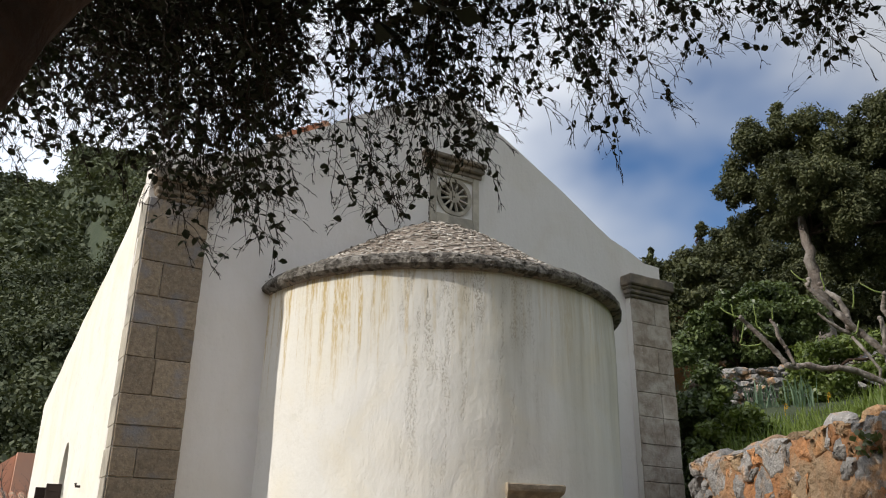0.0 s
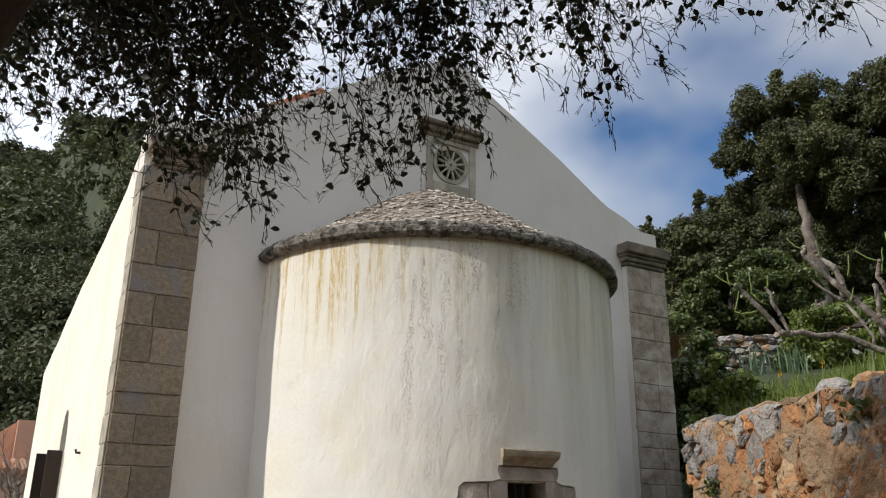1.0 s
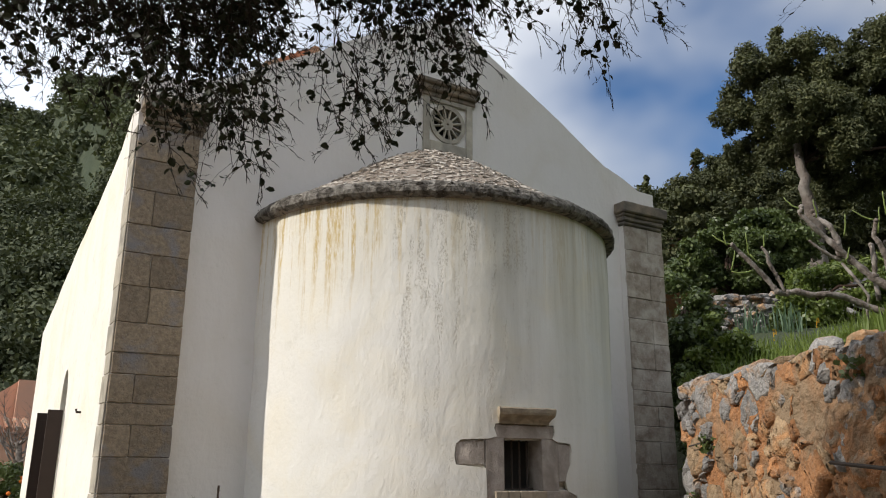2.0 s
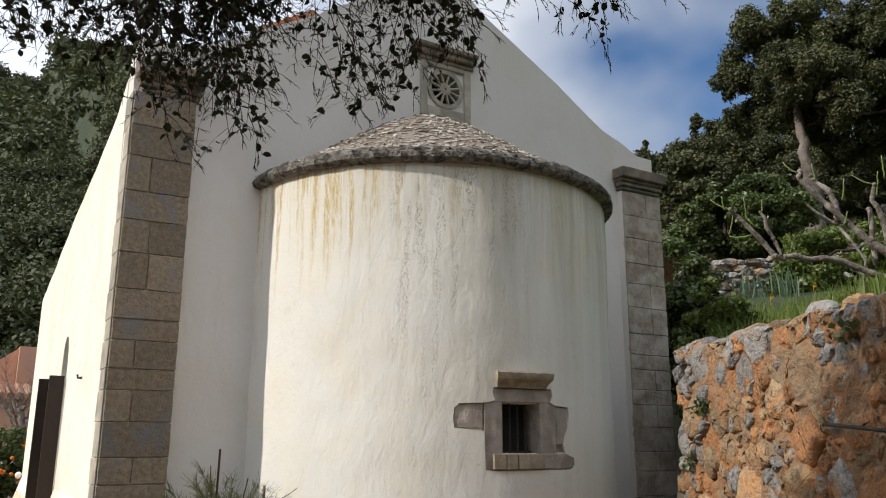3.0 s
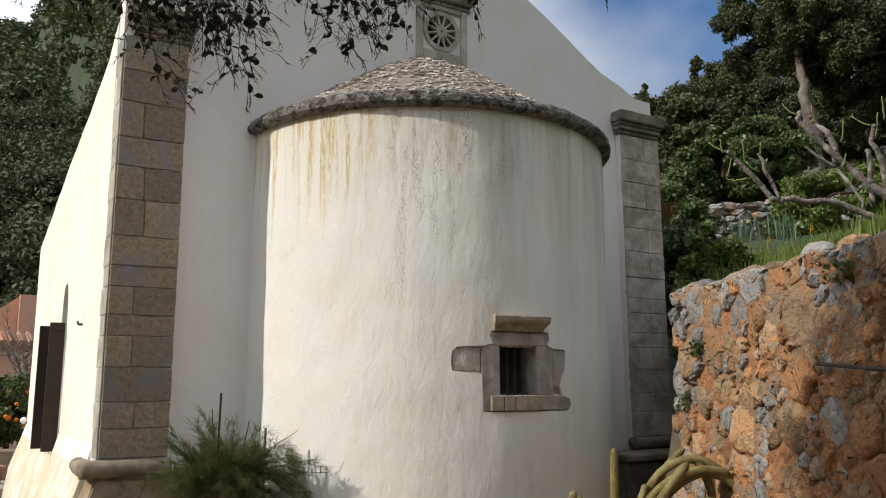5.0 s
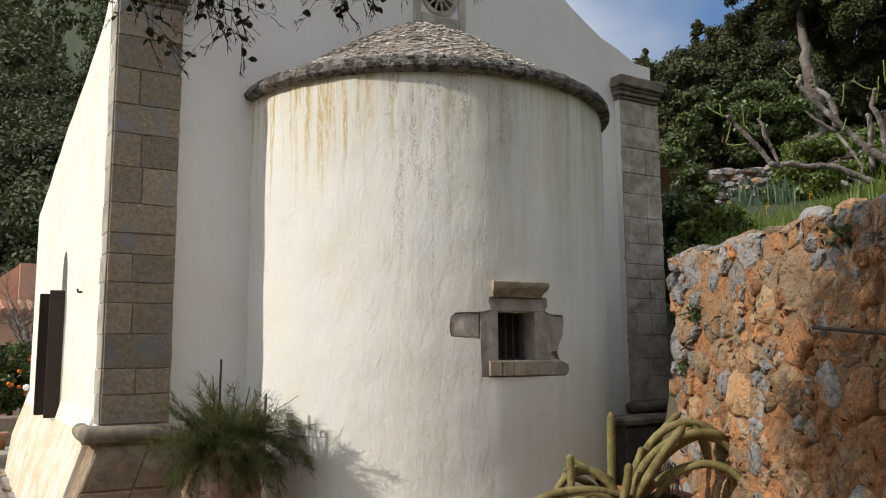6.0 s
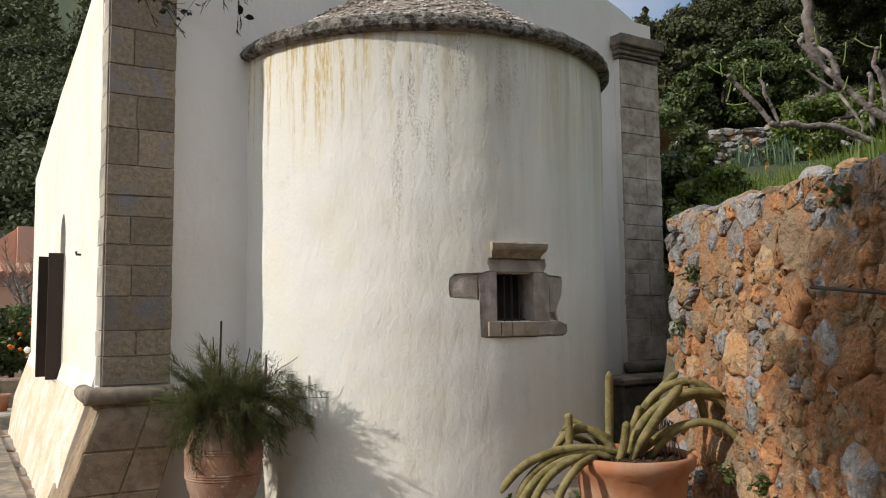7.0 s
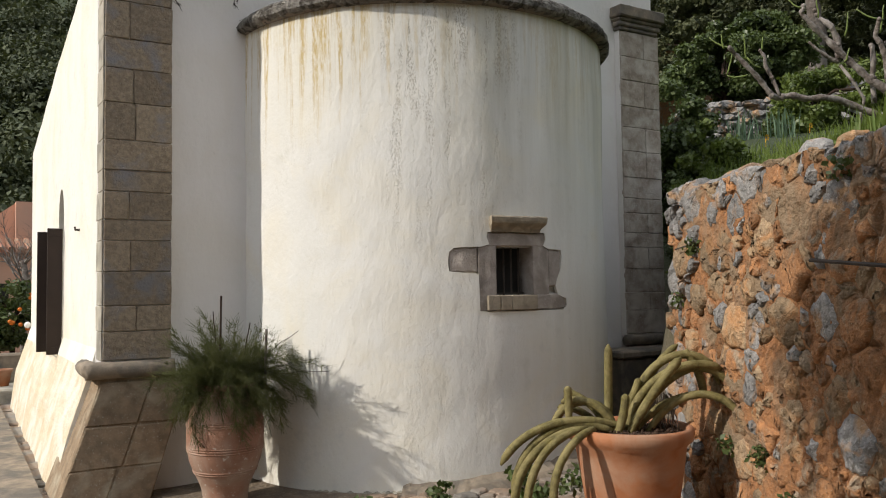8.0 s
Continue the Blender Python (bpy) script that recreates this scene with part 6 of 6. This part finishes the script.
# ---- beyond the sunny wall ----
def build_left_garden():
    house = thing("house", (2.0, 19.0, 0), "salmon-rendered house with stepped sloping parapet", "house")
    part("wall", prism([(0.40, -0.3), (6.0, -0.3), (6.0, 4.05), (0.40, 4.15)], 17.2, 21.5), M_HOUSE, house)
    part("gable", prism([(-1.6, -0.3), (0.396, -0.3), (0.396, 4.12), (-0.25, 3.62), (-0.9, 3.5), (-1.6, 3.5)], 17.5, 21.0), M_HOUSE, house)
    wing = part("wing", boxed(-3.0, 1.2, 14.4, 17.1, -0.3, 2.60), M_HOUSE, house)
    roof = part("roof", prism([(-3.15, 2.602), (1.3, 2.602), (1.3, 2.64), (-3.15, 2.64)], 14.2, 17.15), M_TILE, wing, "red clay tiled lean-to roof")
    bm = bmesh.new()
    tube(bm, [(0, 0, 0), (0, 0.8, 0.16), (0, 1.6, 0.32)], [0.09, 0.085, 0.08], 8)
    me = bpy.data.meshes.new("tile")
    bm.to_mesh(me)
    bm.free()
    me.materials.append(M_TILE)
    for k in range(22):
        ob = new("tile", me)
        ob.parent, ob.matrix_parent_inverse = wing, home(wing)
        ob.matrix_basis = pose(-3.05 + 0.2 * k, 14.2, 2.68)
    window = part("window", boxed(-0.3, 0.1, 14.38, 14.398, 1.2, 1.9), M_DARK, wing)
    rnd = random.Random(51)
    bare = thing("bare_tree", (0.15, 10.6, 0), "leafless garden tree with fine pale twigs", "tree")
    part("trunk", limb(bmesh.new(), [(0.2, 10.6, -0.1), (0.15, 10.6, 1.2), (0.22, 10.55, 1.9), (0.1, 10.55, 2.3)], 0.08, 0.05, 8, 0.2, 3), M_BARK_GREY, bare, smooth=True)
    twigs = []
    for k in range(16):
        a = rnd.uniform(0, math.tau)
        p, q = Vector((0.15, 10.55, rnd.uniform(1.7, 2.3))), Vector((0.1 + 0.7 * math.cos(a), 10.55 + 0.7 * math.sin(a), rnd.uniform(2.4, 3.2)))
        pts = bent(p, q, 0.05, 6, 0.04, k)
        part("limb", tube(bmesh.new(), pts, [0.022, 0.019, 0.016, 0.013, 0.010, 0.008, 0.006], 5), M_BARK_GREY, bare)
        for j in range(26):
            s = pts[rnd.randrange(2, 7)]
            e = s + Vector((rnd.uniform(-0.3, 0.3), rnd.uniform(-0.3, 0.3), rnd.uniform(0, 0.35)))
            twigs.append([s, s.lerp(e, 0.5) + Vector((0, 0, 0.02)), e])
    soup("twig_mass", *blades(twigs, 0.005), M_BARK_GREY, bare, kind="stuff")
    orange = build_tree("orange_tree", (-0.1, 9.55, 0), "round orange tree laden with ripe fruit", "tree", [((-0.1, 9.6, 1.25), (0.75, 0.7, 0.62)), ((-0.7, 9.8, 1.1), (0.7, 0.7, 0.7))], 60, 0.14, 0.24, 9000, 0.055, M_BUSH,
                        [((-0.1, 9.6, -0.1), 0.06), ((-0.1, 9.6, 0.6), 0.05), ((-0.1, 9.6, 1.2), 0.03)], 52, M_BARK, branches=6)
    for k in range(26):
        a, e = rnd.uniform(2.4, 6.2), rnd.uniform(-0.6, 0.8)
        bm = bmesh.new()
        bmesh.ops.create_icosphere(bm, subdivisions=2, radius=0.038)
        for v in bm.verts:
            v.co = Vector((v.co.x, v.co.y, v.co.z * 0.95)) + Vector((-0.2 + 0.8 * math.cos(a) * math.cos(e), 9.6 + 0.76 * math.sin(a) * math.cos(e), 1.25 + 0.62 * math.sin(e)))
        part("orange", bm, M_ORANGE, orange, smooth=True)
    low = tagged(mesh_ob("wall_garden", roughen(boxed(-3.0, 0.9, 8.3, 8.6, -0.2, 0.62, bevel=0.03), 0.015, 3.0), M_MOULD), "low rough garden wall below the orange tree", "wall", kind="structure")
    step = tagged(mesh_ob("wall_step", roughen(boxed(-3.0, 0.6, 7.2, 8.29, -0.2, 0.14, bevel=0.03), 0.01, 3.0), M_PALE), "low stone step along the garden wall", "step", kind="structure")
    pot = thing("flower_pot", (-0.33, 7.75, 0.14), "small terracotta flower pot on a stone step", "pot")
    part("body", lathe([(0.01, 0), (0.09, 0), (0.13, 0.22), (0.15, 0.23), (0.15, 0.27), (0.13, 0.27), (0.12, 0.2), (0.01, 0.2)], (-0.33, 7.75, 0.142), 24), M_TERRA, pot, smooth=True)
    bm = bmesh.new()
    bmesh.ops.create_icosphere(bm, subdivisions=3, radius=0.05)
    for v in bm.verts:
        v.co = v.co + Vector((-0.045, 6.82, 1.14))
    tube(bm, [(-0.045, 6.82, 1.14), (0.03, 6.82, 1.14)], 0.02, 8)
    part("knob", bm, M_WHITE, church, "white rounded stone knob on the corner", smooth=True)
    bm = bmesh.new()
    tube(bm, [(0.03, 1.35, 2.22), (-0.04, 1.35, 2.22), (-0.045, 1.35, 2.25)], 0.012, 6)
    part("hook", bm, M_IRON, church)


# ---- far woods ----
def build_woods():
    rs = np.random.RandomState(3)

    def sector(a0, a1, r0, r1, count, quads, size, name, label):
        cs, rad = [], []
        for _ in range(count):
            a, r = math.radians(rs.uniform(a0, a1)), math.sqrt(rs.uniform(r0 * r0, r1 * r1))
            x, y = -1.1 + r * math.sin(a), -7.3 + r * math.cos(a)
            h = rs.uniform(1.2, 2.6)
            z = ground_height(x, y)
            for k in range(4):
                cs.append((x + rs.uniform(-0.8, 0.8) * h * 0.6, y + rs.uniform(-0.8, 0.8) * h * 0.6, z + h * rs.uniform(0.3, 1.3)))
                rad.append(h * rs.uniform(0.3, 0.6))
        ob = leaf_cloud(name, cs, rad, count * quads, size, M_WOOD_FAR, 5, label=label, flat=0.8, up=0.5)
        tagged(ob, label, "woods", kind="stuff")

    sector(-12, 20, 30, 75, 1050, 300, 0.20, "woods_near", "dense evergreen woods on the lower hillside")
    sector(-12, 20, 75, 190, 3000, 120, 0.42, "woods_far", "dense evergreen woods climbing the hillside")
    sector(42, 70, 30, 110, 420, 110, 0.40, "woods_slope", "evergreen scrub and trees on the slope")
    sector(70, 348, 45, 130, 500, 40, 0.9, "woods_around", "woods round the yard")


# ---- tree over the yard ----
def build_canopy_tree():
    """An evergreen beside the path whose branches hang into the view from above."""
    right, ahead = Vector((0.862, -0.507, 0)), Vector((0.507, 0.862, 0))
    base = Vector((-1.12, -7.30, 0.0))

    def at(a, d, z, k=0.56):
        p = base + right * (a * k) + ahead * (d * k)
        return Vector((p.x, p.y, 1.6 + (z - 1.6) * k))

    foot = at(-1.95, 1.50, 0)
    tree = thing("evergreen_tree", (foot.x, foot.y, ground_height(foot.x, foot.y)), "old dark evergreen tree with long hanging leafy branches", "tree")
    part("trunk", limb(bmesh.new(), [at(-1.95, 1.50, -1.2), at(-1.62, 1.55, 1.2), at(-1.29, 1.60, 2.3), at(-1.14, 1.70, 2.9), at(-0.94, 1.95, 3.7), at(-0.55, 2.5, 4.8), at(-0.1, 3.2, 5.6)], 0.125, 0.066, 14, 0.15, 1), M_BARK, tree, smooth=True)
    crown_limbs = (((-0.75, 2.05, 3.9), (-1.7, 3.0, 5.1), (-2.4, 4.0, 5.5)), ((-0.45, 2.5, 4.8), (-0.9, 3.6, 5.4), (-1.4, 4.6, 5.8)), ((-0.45, 2.5, 4.8), (0.8, 3.4, 5.5), (1.7, 4.0, 5.6)),
                   ((-0.1, 3.2, 5.6), (1.2, 3.6, 6.0), (2.8, 4.1, 5.9)), ((-0.1, 3.2, 5.6), (-0.2, 4.2, 5.9), (0.2, 5.2, 5.8)))
    for k, pts in enumerate(crown_limbs):
        part("limb", limb(bmesh.new(), [at(*p) for p in pts], 0.05, 0.02, 8, 0.2, k + 4), M_BARK, tree, smooth=True)
    reach_a = [-2.44, -2.12, -1.8, -1.48, -1.33, -1.06, -0.94, -0.83, -0.57, -0.41, -0.22, -0.07, 0.14, 0.27, 0.47, 0.75, 1.0, 1.17, 1.36, 1.68, 1.95, 2.17, 2.34, 2.63]
    reach_z = [3.64, 3.6, 3.5, 3.4, 3.17, 3.14, 3.17, 3.74, 3.5, 3.3, 3.33, 3.5, 3.57, 3.96, 3.99, 3.92, 3.81, 4.03, 4.26, 4.45, 4.49, 4.41, 4.29, 4.73]
    rnd = random.Random(101)
    wood, twig, leaves = [], [], []

    def leaf(p, way):
        n = Vector((rnd.gauss(0, 1), rnd.gauss(0, 1), rnd.gauss(0, 1)))
        side = way.cross(n).normalized()
        s = rnd.uniform(0.016, 0.034)
        fold = side.cross(way).normalized() * s * 0.16
        w = s * rnd.uniform(0.27, 0.40)
        leaves.append((p, p + way * s * 0.35 + side * w + fold, p + way * s, p + way * s * 0.35 - side * w + fold, p + way * s * 0.72 + side * w * 0.75 + fold, p + way * s * 0.72 - side * w * 0.75 + fold))

    def fork(p, way, ln, depth=0):
        e = p + way * ln
        twig.append([p, p.lerp(e, 0.5) + Vector((0, 0, 0.003)), e])
        if depth < 2:
            for s in (-1, 1):
                if rnd.random() < 0.85:
                    w = (way + Vector((rnd.gauss(0, 0.45), rnd.gauss(0, 0.45), rnd.gauss(0, 0.4) - 0.1))).normalized()
                    fork(p.lerp(e, rnd.uniform(0.55, 1.0)), w, ln * rnd.uniform(0.45, 0.7), depth + 1)

    def hang(a, d, z_tip, leafy_share, thick):
        top = at(a + rnd.uniform(-0.5, 0.3), d + rnd.uniform(-0.3, 0.3), 1.6 + rnd.uniform(3.5, 4.0) * d / 4.0)
        tip = at(a, d, z_tip)
        pts = bent(top, tip, -0.06 * rnd.random(), 12, 0.018, rnd.randrange(9999))
        wood.append(pts)
        span = (tip - top).length
        for i in range(12):
            along = (pts[i + 1] - pts[i]).normalized()
            near_tip = i / 12
            for _ in range(int(span / 12 / 0.0190)):
                p = pts[i].lerp(pts[i + 1], rnd.random())
                out = Vector((rnd.gauss(0, 1), rnd.gauss(0, 1), rnd.gauss(0, 0.35)))
                w = (out.normalized() * 0.9 + along * rnd.uniform(0.1, 0.8)).normalized()
                ln = rnd.uniform(0.05, 0.17) * (1.15 - 0.5 * near_tip)
                e = p + w * ln + Vector((0, 0, -0.12 * ln))
                twig.append([p, p.lerp(e, 0.5) + Vector((0, 0, 0.01)), e])
                for _ in range(rnd.randint(3, 6) if rnd.random() < leafy_share else 0):
                    # leaves stand in small rosettes towards the twig's end
                    q = p.lerp(e, rnd.choice((0.45, 0.75, 1.0)) + rnd.uniform(-0.06, 0.0))
                    leaf(q, (w * 0.7 + Vector((rnd.gauss(0, 0.8), rnd.gauss(0, 0.8), rnd.gauss(0, 0.8)))).normalized())
                for _ in range(2 if rnd.random() < 0.6 else 1):
                    fork(p.lerp(e, rnd.uniform(0.6, 1)), (w + Vector((rnd.gauss(0, 0.4), rnd.gauss(0, 0.4), -0.25))).normalized(), rnd.uniform(0.035, 0.068))

    for a, z in zip(reach_a, reach_z):
        hang(a + rnd.uniform(-0.04, 0.04), 4.0, z + 0.03, 0.6, 0.006)
        hang(a + rnd.uniform(-0.12, 0.12), rnd.uniform(3.9, 4.1), z + rnd.uniform(0.08, 0.22), 0.6, 0.006)
    for _ in range(74):
        # thick shade of leaves on the trunk's side, thinning to the far side
        a = -2.75 + 3.1 * rnd.random() ** 1.45
        d = rnd.uniform(3.5, 5.2)
        z = float(np.interp(a, reach_a, reach_z)) + 0.14 + 0.95 * rnd.random() ** 1.2
        if a > -0.75:
            z += 0.30
        z = 1.6 + (z - 1.6) * d / 4.0
        if z < 5.6:
            hang(a * d / 4.0, d, z, 0.75, 0.006)
    for _ in range(56):
        # the deepest shade, high up beside the trunk
        a, d = -2.6 + 1.75 * rnd.random() ** 1.2, rnd.uniform(3.4, 5.0)
        z = float(np.interp(a, reach_a, reach_z)) + 0.10 + 0.95 * rnd.random()
        hang(a * d / 4.0, d, 1.6 + (z - 1.6) * d / 4.0, 0.85, 0.006)
    for _ in range(26):
        a = rnd.uniform(0.0, 2.6)
        z = float(np.interp(a, reach_a, reach_z)) + 0.12 + 0.5 * rnd.random()
        if z < 4.95:
            hang(a, rnd.uniform(3.8, 4.4), z, 0.5, 0.005)
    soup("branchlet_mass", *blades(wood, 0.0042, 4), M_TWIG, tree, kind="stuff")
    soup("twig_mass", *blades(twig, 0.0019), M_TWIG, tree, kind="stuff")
    v = np.array([[tuple(p) for p in lf] for lf in leaves]).reshape(-1, 3)
    b = np.arange(len(leaves))[:, None] * 6
    f = np.concatenate([b + [0, 1, 4, 2], b + [0, 2, 5, 3]])
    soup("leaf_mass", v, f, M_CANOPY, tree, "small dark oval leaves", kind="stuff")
    # the crown above, out of which they hang
    cs, rad = clumps(rnd, [((at(-1.0, 3.2, 5.9)), (0.9, 0.7, 0.3)), ((at(0.9, 3.2, 6.1)), (1.0, 0.6, 0.3)), ((at(2.3, 3.6, 5.9)), (0.6, 0.4, 0.25))], 60, 0.25, 0.5)
    # more clumps near the trunk, out of view, added to shade the wall
    more, wide = clumps(rnd, [((at(-0.9, 2.1, 4.6)), (0.6, 0.4, 0.3)), ((at(-2.3, 2.0, 5.0)), (0.6, 0.5, 0.4)), ((at(-1.0, 0.6, 5.4)), (1.2, 0.9, 0.5)), ((at(1.2, 1.4, 6.0)), (1.1, 0.8, 0.4))], 80, 0.2, 0.4)
    # unseen clumps behind the viewpoint, added to cut sky light on the church
    behind, broad = clumps(rnd, [((-2.6, -8.4, 5.0), (1.7, 1.6, 0.8)), ((-0.4, -9.0, 5.5), (1.7, 1.4, 0.8)), ((-1.6, -7.8, 6.2), (1.8, 1.2, 0.6)), ((1.5, -9.6, 5.0), (1.4, 1.3, 0.8)), ((-3.4, -7.4, 5.2), (0.9, 0.9, 0.7))], 150, 0.25, 0.5)
    for k, q in enumerate(((-2.6, -8.4, 5.0), (-0.4, -9.0, 5.5), (1.5, -9.6, 5.0), (-3.4, -7.4, 5.2))):
        part("limb", limb(bmesh.new(), bent(at(-1.0, 1.85, 3.5), q, -0.3, 5, 0.05, k), 0.06, 0.02, 8, 0.2, k + 20), M_BARK, tree, smooth=True)
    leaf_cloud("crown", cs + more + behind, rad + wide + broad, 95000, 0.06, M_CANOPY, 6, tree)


build_grass()
build_iris()
build_terrace_wall()
build_pollard()
build_bank_plants()
build_shed()
build_left_garden()
build_woods()
build_canopy_tree()
build_paving()
